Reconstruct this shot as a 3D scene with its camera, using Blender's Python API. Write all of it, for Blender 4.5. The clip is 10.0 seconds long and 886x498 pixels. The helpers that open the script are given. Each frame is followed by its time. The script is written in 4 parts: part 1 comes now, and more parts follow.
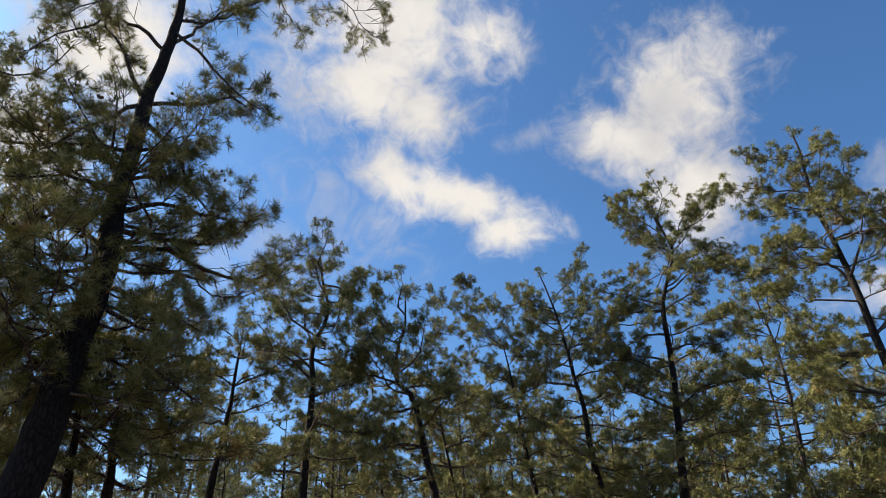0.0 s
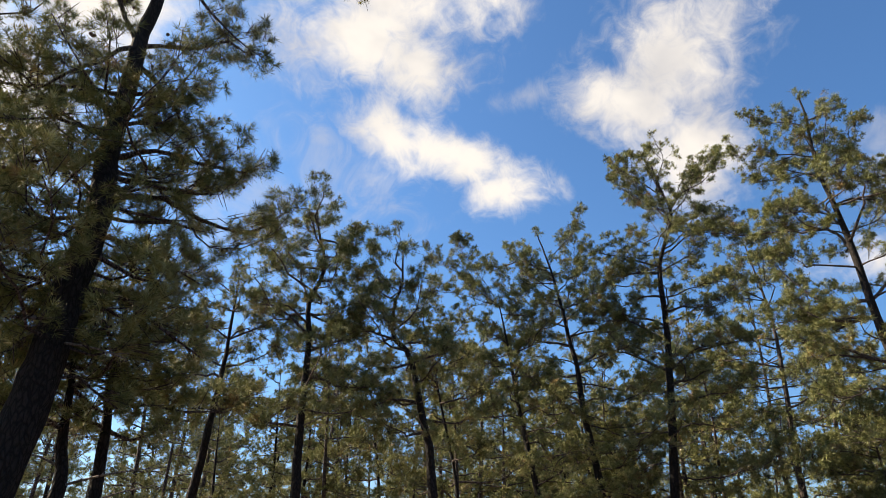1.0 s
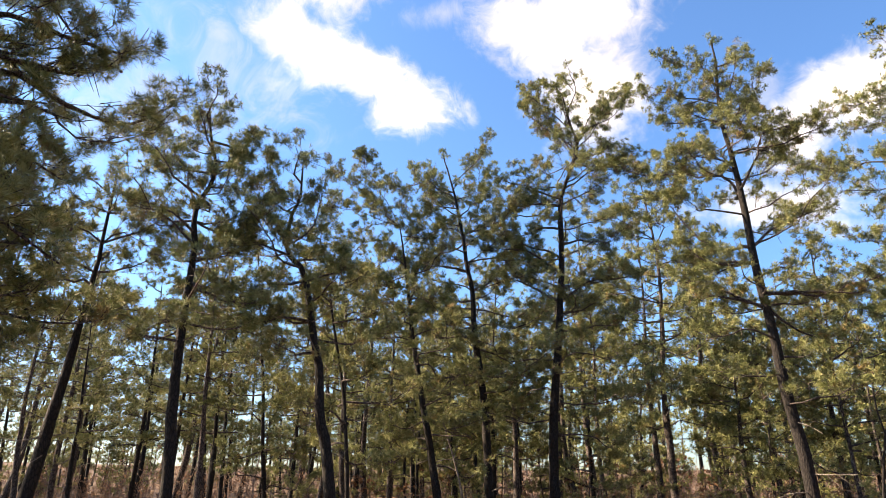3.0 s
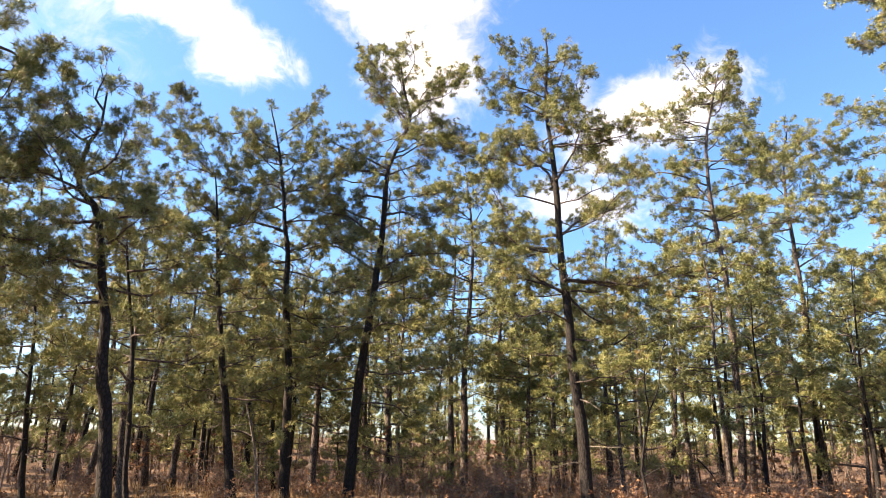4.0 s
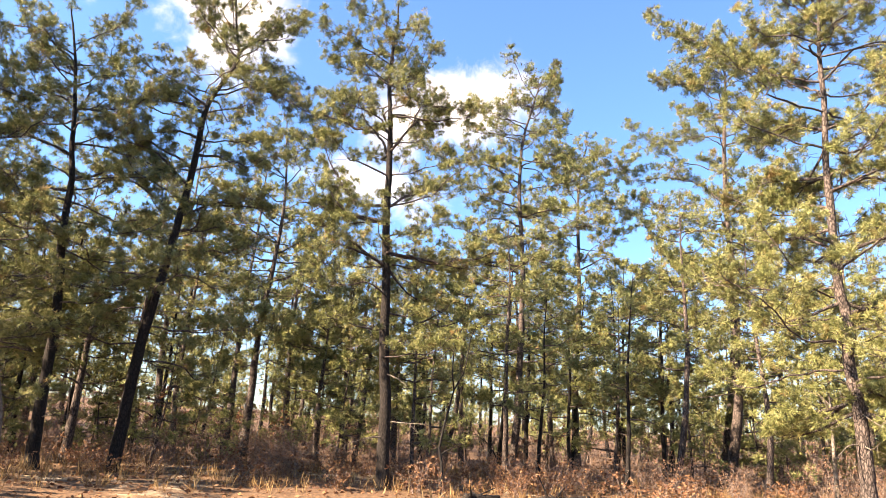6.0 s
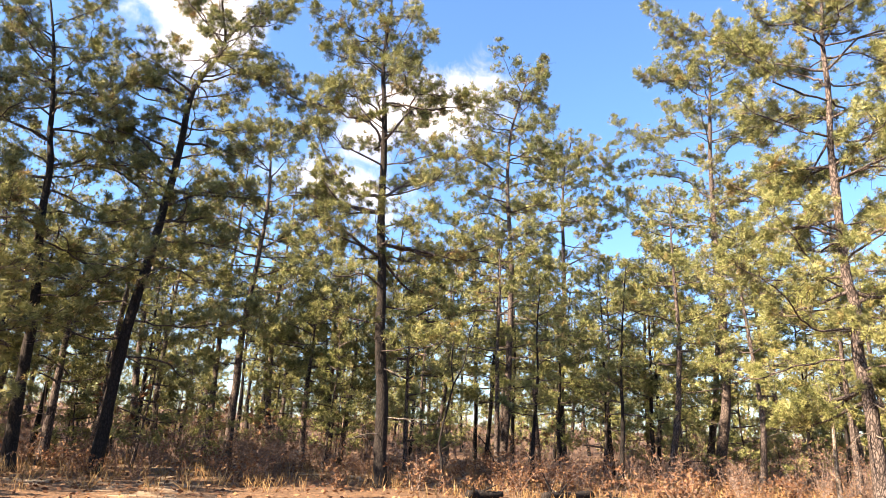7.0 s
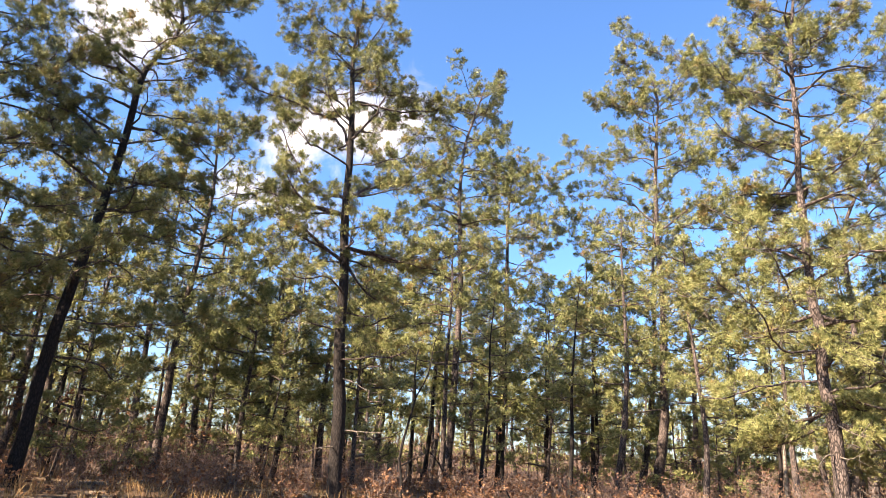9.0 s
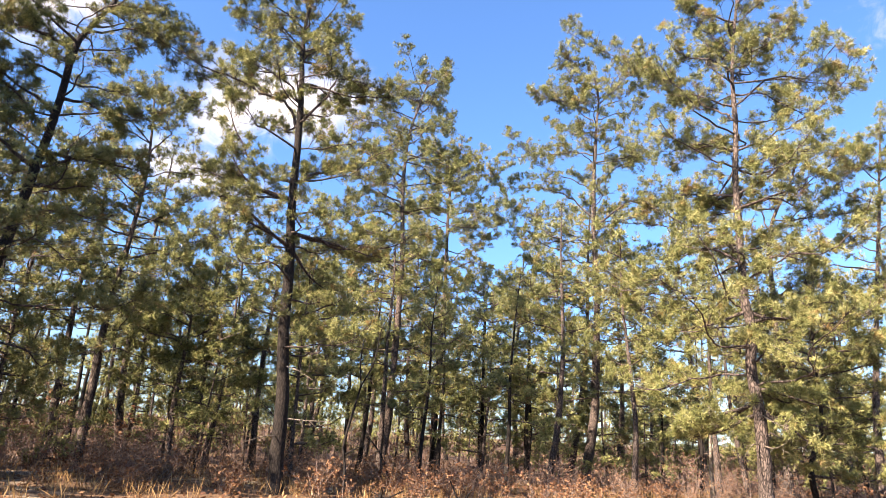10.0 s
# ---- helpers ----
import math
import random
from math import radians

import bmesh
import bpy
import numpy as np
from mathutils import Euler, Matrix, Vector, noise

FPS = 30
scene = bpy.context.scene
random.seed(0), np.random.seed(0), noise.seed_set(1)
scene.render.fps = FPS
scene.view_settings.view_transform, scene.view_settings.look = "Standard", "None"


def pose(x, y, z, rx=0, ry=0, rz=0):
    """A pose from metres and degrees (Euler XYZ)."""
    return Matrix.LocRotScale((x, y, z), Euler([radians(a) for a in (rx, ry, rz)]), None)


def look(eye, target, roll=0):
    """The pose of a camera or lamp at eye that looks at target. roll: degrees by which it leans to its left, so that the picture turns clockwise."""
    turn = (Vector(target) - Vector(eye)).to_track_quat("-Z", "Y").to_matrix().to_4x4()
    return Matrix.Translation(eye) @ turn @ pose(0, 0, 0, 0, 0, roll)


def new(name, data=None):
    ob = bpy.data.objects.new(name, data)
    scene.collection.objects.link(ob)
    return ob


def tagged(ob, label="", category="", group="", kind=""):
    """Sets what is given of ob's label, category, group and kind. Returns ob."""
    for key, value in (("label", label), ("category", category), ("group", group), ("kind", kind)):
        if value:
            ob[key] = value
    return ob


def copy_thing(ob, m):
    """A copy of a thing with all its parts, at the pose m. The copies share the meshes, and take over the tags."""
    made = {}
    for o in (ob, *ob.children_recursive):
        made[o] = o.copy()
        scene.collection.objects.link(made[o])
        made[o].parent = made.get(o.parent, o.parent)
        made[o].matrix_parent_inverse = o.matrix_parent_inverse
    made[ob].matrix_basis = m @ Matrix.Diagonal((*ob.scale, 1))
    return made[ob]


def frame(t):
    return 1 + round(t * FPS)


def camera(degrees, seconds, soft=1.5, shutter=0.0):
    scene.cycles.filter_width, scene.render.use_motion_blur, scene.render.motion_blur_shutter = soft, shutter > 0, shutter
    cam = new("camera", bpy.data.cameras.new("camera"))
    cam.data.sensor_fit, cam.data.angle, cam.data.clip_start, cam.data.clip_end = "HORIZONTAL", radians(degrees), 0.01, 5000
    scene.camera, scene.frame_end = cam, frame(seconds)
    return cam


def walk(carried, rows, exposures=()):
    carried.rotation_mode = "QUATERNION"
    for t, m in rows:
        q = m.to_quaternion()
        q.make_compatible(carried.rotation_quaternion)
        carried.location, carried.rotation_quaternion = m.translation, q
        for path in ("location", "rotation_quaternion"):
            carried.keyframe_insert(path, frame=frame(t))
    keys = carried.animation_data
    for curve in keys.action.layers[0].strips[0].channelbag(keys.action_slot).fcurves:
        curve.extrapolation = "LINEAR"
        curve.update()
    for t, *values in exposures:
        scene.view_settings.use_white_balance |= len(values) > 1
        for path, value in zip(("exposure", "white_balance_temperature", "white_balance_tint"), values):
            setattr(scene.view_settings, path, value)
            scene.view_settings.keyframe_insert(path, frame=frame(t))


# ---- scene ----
cam = camera(67.4, 10.0, 0.75)
PATH = [
    (0, (0.919, -0.716, 1.115), (0.859, 1.003, 2.135), -0.9),
    (0.5, (0.825, -0.636, 1.156), (0.775, 1.108, 2.134), -0.4),
    (1, (0.77, -0.52, 1.176), (0.728, 1.26, 2.087), 0.0),
    (1.5, (0.765, -0.285, 1.22), (0.707, 1.517, 2.085), -0.9),
    (2, (0.772, -0.058, 1.256), (0.694, 1.772, 2.061), -1.3),
    (2.2, (0.776, -0.001, 1.255), (0.7, 1.843, 2.025), -1.3),
    (3.3, (0.641, 0.138, 1.507), (1.054, 1.972, 2.19), 1.3),
    (3.5, (0.632, 0.216, 1.505), (1.139, 2.036, 2.161), 2.1),
    (3.6, (0.631, 0.26, 1.498), (1.229, 2.065, 2.118), 2.9),
    (4, (0.671, 0.475, 1.472), (1.471, 2.203, 2.084), 1.1),
    (4.5, (0.493, 0.787, 1.523), (1.503, 2.418, 2.086), 1.6),
    (5, (0.312, 1.098, 1.522), (1.507, 2.606, 2.068), 2.7),
    (5.5, (0.405, 1.377, 1.444), (1.708, 2.799, 1.974), 0.2),
    (6, (0.232, 1.72, 1.442), (1.563, 3.102, 2.007), 3.5),
    (6.2, (0.153, 1.841, 1.459), (1.504, 3.2, 2.029), 4.3),
    (7.3, (0.08, 2.903, 1.204), (1.48, 4.209, 1.784), 2.5),
    (7.5, (-0.01, 3.017, 1.209), (1.404, 4.302, 1.799), 3.5),
    (8, (-0.142, 3.354, 1.187), (1.32, 4.574, 1.799), 4.6),
    (8.5, (-0.073, 3.741, 1.111), (1.431, 4.9, 1.739), 2.3),
    (9, (-0.128, 4.039, 1.118), (1.395, 5.167, 1.754), 3.6),
    (9.5, (-0.284, 4.307, 1.198), (1.3, 5.35, 1.834), 4.1),
    (10, (-0.394, 4.41, 1.203), (1.252, 5.371, 1.809), 3.4),
]
walk(cam, [(t, look(eye, target, roll)) for t, eye, target, roll in PATH], [(0.0, 1.32, 7100, 11), (2.0, 1.94, 7700, 14), (3.5, 2.42, 7850, 18), (5.0, 2.73, 8100, 19), (6.2, 2.72, 8050, 20), (8.0, 2.55, 7600, 20), (10.0, 2.44, 7350, 21)])

# ---- light ----
SUN_AZ, SUN_EL = -71.0, 35.0  # degrees clockwise from +y, and above the horizon


def bearing(az, el):
    a, e = radians(az), radians(el)
    return Vector((math.sin(a) * math.cos(e), math.cos(a) * math.cos(e), math.sin(e)))


sun_data = bpy.data.lights.new("sun", "SUN")
sun_data.energy, sun_data.angle, sun_data.color = 5.0, radians(0.53), (1.0, 0.88, 0.7)
sun = new("sun", sun_data)
sun.matrix_world = look(bearing(SUN_AZ, SUN_EL) * 60, (0, 0, 0))

world = bpy.data.worlds.new("sky")
scene.world = world
world.use_nodes = True
wt = world.node_tree
wt.nodes.clear()


def wnode(kind, **settings):
    n = wt.nodes.new(kind)
    for key, value in settings.items():
        setattr(n, key, value)
    return n


def wmath(op, a, b=None, clamp=False):
    n = wnode("ShaderNodeMath", operation=op, use_clamp=clamp)
    for i, v in enumerate((a, b)):
        if v is None:
            continue
        if isinstance(v, (int, float)):
            n.inputs[i].default_value = v
        else:
            wt.links.new(v, n.inputs[i])
    return n.outputs[0]


sky = wnode("ShaderNodeTexSky", sky_type="NISHITA", sun_disc=False, sun_elevation=radians(SUN_EL), sun_rotation=radians(SUN_AZ))
sky.air_density, sky.dust_density, sky.ozone_density = 1.0, 1.2, 1.0
coord = wnode("ShaderNodeTexCoord").outputs["Generated"]
# cumulus clouds: azimuth, elevation, half width, half height, roll
CLOUDS = [
    (-8.2, 49.4, 0.153, 0.095, -15), (-11.6, 44.6, 0.125, 0.066, 4), (-3.6, 42.3, 0.05, 0.058, -59), (3.0, 48.0, 0.073, 0.047, -24),
    (23.6, 40.4, 0.09, 0.086, 8), (18.3, 37.9, 0.093, 0.048, -34), (23.5, 33.0, 0.065, 0.079, -16),
    (-7.6, 37.0, 0.067, 0.034, -33), (0.2, 35.0, 0.11, 0.03, -20), (4.9, 31.9, 0.054, 0.03, -5),
    (-42.3, 33.9, 0.085, 0.11, 24), (-36.8, 42.6, 0.1, 0.085, 25),
]
CLOUDS_EAST = [
    (45.0, 28.7, 0.1, 0.045, 4), (37.4, 21.4, 0.08, 0.032, -6), (39.4, 26.7, 0.058, 0.05, 7),
    (110.0, 34.0, 0.15, 0.07, 5), (150.0, 45.0, 0.2, 0.1, 0), (-170.0, 30.0, 0.2, 0.08, 10), (-110.0, 28.0, 0.16, 0.07, -8),
]
WISPS = [(8.2, 39.8, 0.07, 0.022, 8), (-14.0, 35.8, 0.05, 0.03, -4), (49.3, 31.6, 0.049, 0.032, -7), (37.6, 30.1, 0.035, 0.071, -24), (-12.0, 33.0, 0.16, 0.09, -20), (-20.0, 30.0, 0.14, 0.12, 0)]


def puffs(rows):
    total = None
    for az, el, half_w, half_h, roll in rows:
        c = bearing(az, el)
        side = Vector((math.cos(radians(az)), -math.sin(radians(az)), 0))
        rise = side.cross(c)
        u = side * math.cos(radians(roll)) + rise * math.sin(radians(roll))
        v = c.cross(u)
        m = wnode("ShaderNodeMapping", vector_type="TEXTURE")
        m.inputs["Location"].default_value = c
        m.inputs["Rotation"].default_value = Matrix((u, v, c)).transposed().to_euler()
        m.inputs["Scale"].default_value = (half_w, half_h, 0.3)
        wt.links.new(coord, m.inputs["Vector"])
        far = wnode("ShaderNodeVectorMath", operation="LENGTH")
        wt.links.new(m.outputs[0], far.inputs[0])
        d = wmath("SUBTRACT", 1.25, far.outputs["Value"])
        total = d if total is None else wmath("MAXIMUM", total, d)
    return total


def fluff(scale, detail, rough=0.55, warp=0.3):
    n = wnode("ShaderNodeTexNoise")
    n.inputs["Scale"].default_value, n.inputs["Detail"].default_value, n.inputs["Roughness"].default_value = scale, detail, rough
    n.inputs["Distortion"].default_value = warp
    wt.links.new(coord, n.inputs["Vector"])
    return n.outputs["Fac"]


def smooth(value, low, high):
    n = wnode("ShaderNodeMapRange", interpolation_type="SMOOTHSTEP")
    n.inputs["From Min"].default_value, n.inputs["From Max"].default_value = low, high
    wt.links.new(value, n.inputs["Value"])
    return n.outputs["Result"]


edge = wmath("ADD", wmath("MULTIPLY", wmath("SUBTRACT", fluff(8.0, 8.0, 0.62), 0.5), 2.4), wmath("MULTIPLY", wmath("SUBTRACT", fluff(26.0, 6.0, 0.6, 0.8), 0.5), 1.6))
mass = wmath("MAXIMUM", puffs(CLOUDS), puffs(CLOUDS_EAST))
cloud = smooth(wmath("ADD", mass, edge), -0.3, 1.15)
wisp = wmath("MULTIPLY", smooth(wmath("ADD", puffs(WISPS), wmath("MULTIPLY", wmath("SUBTRACT", fluff(14.0, 6.0, 0.65, 1.2), 0.55), 3.0)), 0.1, 1.6), 0.45)
cover = wmath("MAXIMUM", cloud, wisp)
shade = smooth(wmath("ADD", fluff(5.0, 4.0), wmath("MULTIPLY", mass, 0.12)), 0.35, 0.65)
white = wnode("ShaderNodeMixRGB")
white.inputs[1].default_value, white.inputs[2].default_value = (4.6, 4.8, 5.3, 1), (6.9, 6.9, 6.9, 1)
wt.links.new(shade, white.inputs[0])
tint = wnode("ShaderNodeMixRGB", blend_type="MULTIPLY")
tint.inputs[2].default_value = (0.58, 1.06, 1.56, 1)
height = wnode("ShaderNodeSeparateXYZ")
wt.links.new(coord, height.inputs[0])
wt.links.new(smooth(height.outputs["Z"], -0.22, 0.34), tint.inputs[0])
wt.links.new(sky.outputs[0], tint.inputs[1])
both = wnode("ShaderNodeMixRGB")
wt.links.new(cover, both.inputs[0])
wt.links.new(tint.outputs[0], both.inputs[1])
wt.links.new(white.outputs[0], both.inputs[2])
back = wnode("ShaderNodeBackground")
back.inputs["Strength"].default_value = 0.05
wt.links.new(both.outputs[0], back.inputs["Color"])
wt.links.new(back.outputs[0], wnode("ShaderNodeOutputWorld").inputs[0])

# ---- materials ----
class Mat:
    """A node material under construction."""

    def __init__(self, name, rough=0.8):
        self.m = bpy.data.materials.new(name)
        self.m.use_nodes = True
        self.t = self.m.node_tree
        self.b = self.t.nodes["Principled BSDF"]
        self.b.inputs["Roughness"].default_value = rough
        self.b.inputs["Specular IOR Level"].default_value = 0.25

    def node(self, kind, **settings):
        n = self.t.nodes.new(kind)
        for key, value in settings.items():
            setattr(n, key, value)
        return n

    def link(self, a, b):
        self.t.links.new(a, b)

    def coords(self, scale=(1, 1, 1), world_space=False):
        n = self.node("ShaderNodeMapping")
        n.inputs["Scale"].default_value = scale
        source = self.node("ShaderNodeNewGeometry").outputs["Position"] if world_space else self.node("ShaderNodeTexCoord").outputs["Object"]
        self.link(source, n.inputs["Vector"])
        return n.outputs[0]

    def noise(self, vector, scale, detail=4.0, rough=0.55):
        n = self.node("ShaderNodeTexNoise")
        n.inputs["Scale"].default_value, n.inputs["Detail"].default_value, n.inputs["Roughness"].default_value = scale, detail, rough
        self.link(vector, n.inputs["Vector"])
        return n.outputs["Fac"]

    def ramp(self, fac, *stops):
        n = self.node("ShaderNodeValToRGB")
        while len(n.color_ramp.elements) < len(stops):
            n.color_ramp.elements.new(0.5)
        for e, (p, c) in zip(n.color_ramp.elements, stops):
            e.position, e.color = p, (*c, 1)
        self.link(fac, n.inputs[0])
        return n.outputs[0]

    def mix(self, fac, a, b, blend="MIX"):
        n = self.node("ShaderNodeMixRGB", blend_type=blend)
        for i, v in enumerate((fac, a, b)):
            if isinstance(v, (int, float)):
                n.inputs[i].default_value = v
            elif isinstance(v, tuple):
                n.inputs[i].default_value = (*v, 1)
            else:
                self.link(v, n.inputs[i])
        return n.outputs[0]

    def math(self, op, a, b):
        n = self.node("ShaderNodeMath", operation=op)
        for i, v in enumerate((a, b)):
            if isinstance(v, (int, float)):
                n.inputs[i].default_value = v
            else:
                self.link(v, n.inputs[i])
        return n.outputs[0]

    def color(self, out):
        self.link(out, self.b.inputs["Base Color"])
        return self

    def bump(self, height, strength, distance):
        n = self.node("ShaderNodeBump")
        n.inputs["Strength"].default_value, n.inputs["Distance"].default_value = strength, distance
        self.link(height, n.inputs["Height"])
        self.link(n.outputs[0], self.b.inputs["Normal"])
        return self

    def sheer(self, color, amount):
        """Lets light through a thin leaf."""
        t = self.node("ShaderNodeBsdfTranslucent")
        self.link(color, t.inputs["Color"])
        mixed = self.node("ShaderNodeMixShader")
        mixed.inputs[0].default_value = amount
        self.link(self.b.outputs[0], mixed.inputs[1])
        self.link(t.outputs[0], mixed.inputs[2])
        self.link(mixed.outputs[0], self.t.nodes["Material Output"].inputs["Surface"])
        return self


def bark_material(name, dark, mid, light):
    k = Mat(name, 0.9)
    p = k.coords((15, 15, 5.5), True)
    cell = k.node("ShaderNodeTexVoronoi", feature="DISTANCE_TO_EDGE")
    cell.inputs["Scale"].default_value = 1.3
    warped = k.node("ShaderNodeMixRGB", blend_type="ADD")
    warped.inputs[0].default_value = 0.8
    k.link(p, warped.inputs[1])
    wobble = k.node("ShaderNodeTexNoise")
    wobble.inputs["Scale"].default_value = 1.2
    k.link(p, wobble.inputs["Vector"])
    k.link(wobble.outputs["Color"], warped.inputs[2])
    k.link(warped.outputs[0], cell.inputs["Vector"])
    plates = k.ramp(cell.outputs["Distance"], (0.0, (0, 0, 0)), (0.22, (1, 1, 1)))
    fine = k.noise(p, 5.0, 6.0, 0.65)
    face = k.ramp(fine, (0.3, mid), (0.62, light))
    stain = k.noise(k.coords((1, 1, 0.5), True), 1.6, 3.0)
    face = k.mix(k.math("MULTIPLY", stain, 0.7), face, (mid[0] * 0.75, mid[1] * 0.72, mid[2] * 0.75))
    k.color(k.mix(plates, dark, face))
    k.bump(k.math("ADD", plates, k.math("MULTIPLY", fine, 0.5)), 0.6, 0.02)
    return k.m


def needle_material(name, deep, mid, tip, sheer=0.3):
    k = Mat(name, 0.65)
    k.b.inputs["Specular IOR Level"].default_value = 0.18
    island = k.node("ShaderNodeNewGeometry").outputs["Random Per Island"]
    tree = k.node("ShaderNodeObjectInfo").outputs["Random"]
    patch = k.noise(k.coords((1, 1, 1), True), 0.9, 3.0)
    fac = k.math("ADD", k.math("MULTIPLY", island, 0.4), k.math("MULTIPLY", patch, 0.6))
    col = k.ramp(fac, (0.25, deep), (0.5, mid), (0.75, tip))
    spent = k.ramp(k.noise(k.coords((1, 1, 1), True), 1.7, 3.0, 0.65), (0.57, (0, 0, 0)), (0.7, (1, 1, 1)))
    col = k.mix(k.math("MULTIPLY", spent, 0.75), col, (0.25, 0.15, 0.07))
    col = k.mix(k.math("MULTIPLY", tree, 0.5), col, k.mix(1.0, col, (1.12, 1.0, 0.85), "MULTIPLY"))
    k.color(col)
    k.sheer(col, sheer)
    return k.m


def litter_material(name, *stops, sheer=0.25, rough=0.85):
    k = Mat(name, rough)
    island = k.node("ShaderNodeNewGeometry").outputs["Random Per Island"]
    patch = k.noise(k.coords((1, 1, 1), True), 1.4, 4.0)
    col = k.ramp(k.math("ADD", k.math("MULTIPLY", island, 0.55), k.math("MULTIPLY", patch, 0.45)), *stops)
    k.color(col)
    k.sheer(col, sheer)
    return k.m


def ground_material():
    k = Mat("forest_floor", 0.95)
    p = k.coords((1, 1, 1), True)
    broad, mid, fine, grit = k.noise(p, 0.22, 4.0), k.noise(p, 1.7, 6.0, 0.65), k.noise(p, 9.0, 6.0, 0.7), k.noise(p, 60.0, 3.0, 0.7)
    duff = k.ramp(fine, (0.3, (0.045, 0.027, 0.017)), (0.5, (0.105, 0.062, 0.037)), (0.7, (0.2, 0.122, 0.07)))
    sand = k.ramp(grit, (0.3, (0.33, 0.265, 0.18)), (0.7, (0.48, 0.41, 0.3)))
    where = k.ramp(k.math("ADD", k.math("MULTIPLY", broad, 0.6), k.math("MULTIPLY", mid, 0.4)), (0.53, (0, 0, 0)), (0.64, (1, 1, 1)))
    away = k.node("ShaderNodeVectorMath", operation="LENGTH")
    k.link(p, away.inputs[0])
    clearing = k.ramp(k.math("MULTIPLY", away.outputs["Value"], 0.02), (0.46, (1, 1, 1)), (0.62, (0, 0, 0)))
    k.color(k.mix(k.math("MULTIPLY", where, clearing), duff, sand))
    k.bump(k.math("ADD", k.math("MULTIPLY", mid, 0.7), fine), 0.8, 0.05)
    return k.m


BARK = bark_material("pine_bark", (0.013, 0.01, 0.009), (0.06, 0.047, 0.042), (0.2, 0.162, 0.147))
# near-black for charred bark; also puts shade into backlit and background trunks' colour
BARK_CHAR_SHADE = bark_material("charred_shaded_bark", (0.006, 0.005, 0.005), (0.014, 0.012, 0.011), (0.038, 0.031, 0.028))
BARK_DRY = bark_material("dead_wood", (0.07, 0.06, 0.05), (0.17, 0.145, 0.12), (0.30, 0.265, 0.23))
NEEDLES = needle_material("pine_needles", (0.036, 0.046, 0.019), (0.152, 0.17, 0.06), (0.315, 0.322, 0.152), 0.07)
CONE = litter_material("cone_scales", (0.3, (0.03, 0.02, 0.014)), (0.7, (0.09, 0.06, 0.04)), sheer=0.0)
OAK_LEAF = litter_material("dry_oak_leaves", (0.25, (0.085, 0.042, 0.028)), (0.5, (0.17, 0.085, 0.048)), (0.78, (0.30, 0.18, 0.1)))
SHRUB_LEAF = litter_material("dry_heath_leaves", (0.25, (0.085, 0.046, 0.034)), (0.5, (0.18, 0.1, 0.068)), (0.75, (0.31, 0.2, 0.125)))
STRAW = litter_material("dry_grass_blades", (0.25, (0.14, 0.08, 0.035)), (0.55, (0.26, 0.165, 0.075)), (0.8, (0.40, 0.29, 0.15)))
TWIG = bark_material("twig_bark", (0.09, 0.065, 0.055), (0.2, 0.148, 0.125), (0.34, 0.27, 0.235))
GROUND = ground_material()

# ---- shapes ----
class Shape:
    """Gathers vertices and faces for one mesh."""

    def __init__(self):
        self.v, self.f, self.n = [], [], 0

    def add(self, verts, faces):
        self.v.append(np.asarray(verts, dtype=np.float32))
        self.f.append((np.asarray(faces, dtype=np.int32) + self.n))
        self.n += len(verts)

    def mesh(self, name, material, smooth_faces=False):
        me = bpy.data.meshes.new(name)
        if self.n:
            v = np.concatenate(self.v)
            me.vertices.add(len(v))
            me.vertices.foreach_set("co", v.ravel())
            counts = np.concatenate([np.full(len(f), f.shape[1], dtype=np.int32) for f in self.f])
            loops = np.concatenate([f.ravel() for f in self.f])
            me.loops.add(len(loops))
            me.loops.foreach_set("vertex_index", loops)
            me.polygons.add(len(counts))
            me.polygons.foreach_set("loop_start", np.concatenate([[0], np.cumsum(counts)[:-1]]).astype(np.int32))
            me.polygons.foreach_set("loop_total", counts)
            me.polygons.foreach_set("use_smooth", np.full(len(counts), smooth_faces))
            me.update(calc_edges=True)
        me.materials.append(material)
        return me


def part(name, me, parent, label=""):
    ob = new(name, me)
    ob.parent = parent
    return tagged(ob, label)


def spline(points, count):
    """A smooth line through points, resampled."""
    p = np.asarray(points, dtype=float)
    if len(p) == 2:
        return p[0] + (p[1] - p[0]) * np.linspace(0, 1, count)[:, None]
    q = np.vstack([2 * p[0] - p[1], p, 2 * p[-1] - p[-2]])
    u = np.linspace(0, len(p) - 1 - 1e-6, count)
    i, f = u.astype(int), (u % 1)[:, None]
    a, b, c, d = q[i], q[i + 1], q[i + 2], q[i + 3]
    return 0.5 * (2 * b + (c - a) * f + (2 * a - 5 * b + 4 * c - d) * f**2 + (3 * b - a - 3 * c + d) * f**3)


def unit(v):
    return v / np.maximum(np.linalg.norm(v, axis=-1, keepdims=True), 1e-9)


def tube(shape, path, radii, sides, rng=None, rough=0.0):
    """A tapered round stem along path, closed at its tip."""
    path, radii = np.asarray(path, dtype=float), np.asarray(radii, dtype=float)
    n = len(path)
    tangent = unit(np.gradient(path, axis=0))
    ref = np.where(np.abs(tangent[:, 2:3]) > 0.9, np.array([[1.0, 0, 0]]), np.array([[0, 0, 1.0]]))
    u = unit(np.cross(ref[n // 2][None, :], tangent))
    w = np.cross(tangent, u)
    a = np.linspace(0, 2 * math.pi, sides, endpoint=False)
    r = radii[:, None] * np.ones(sides)
    if rng is not None and rough:
        r = r * (1 + rng.normal(0, rough, (n, sides)))
    ring = path[:, None, :] + r[..., None] * (np.cos(a)[None, :, None] * u[:, None, :] + np.sin(a)[None, :, None] * w[:, None, :])
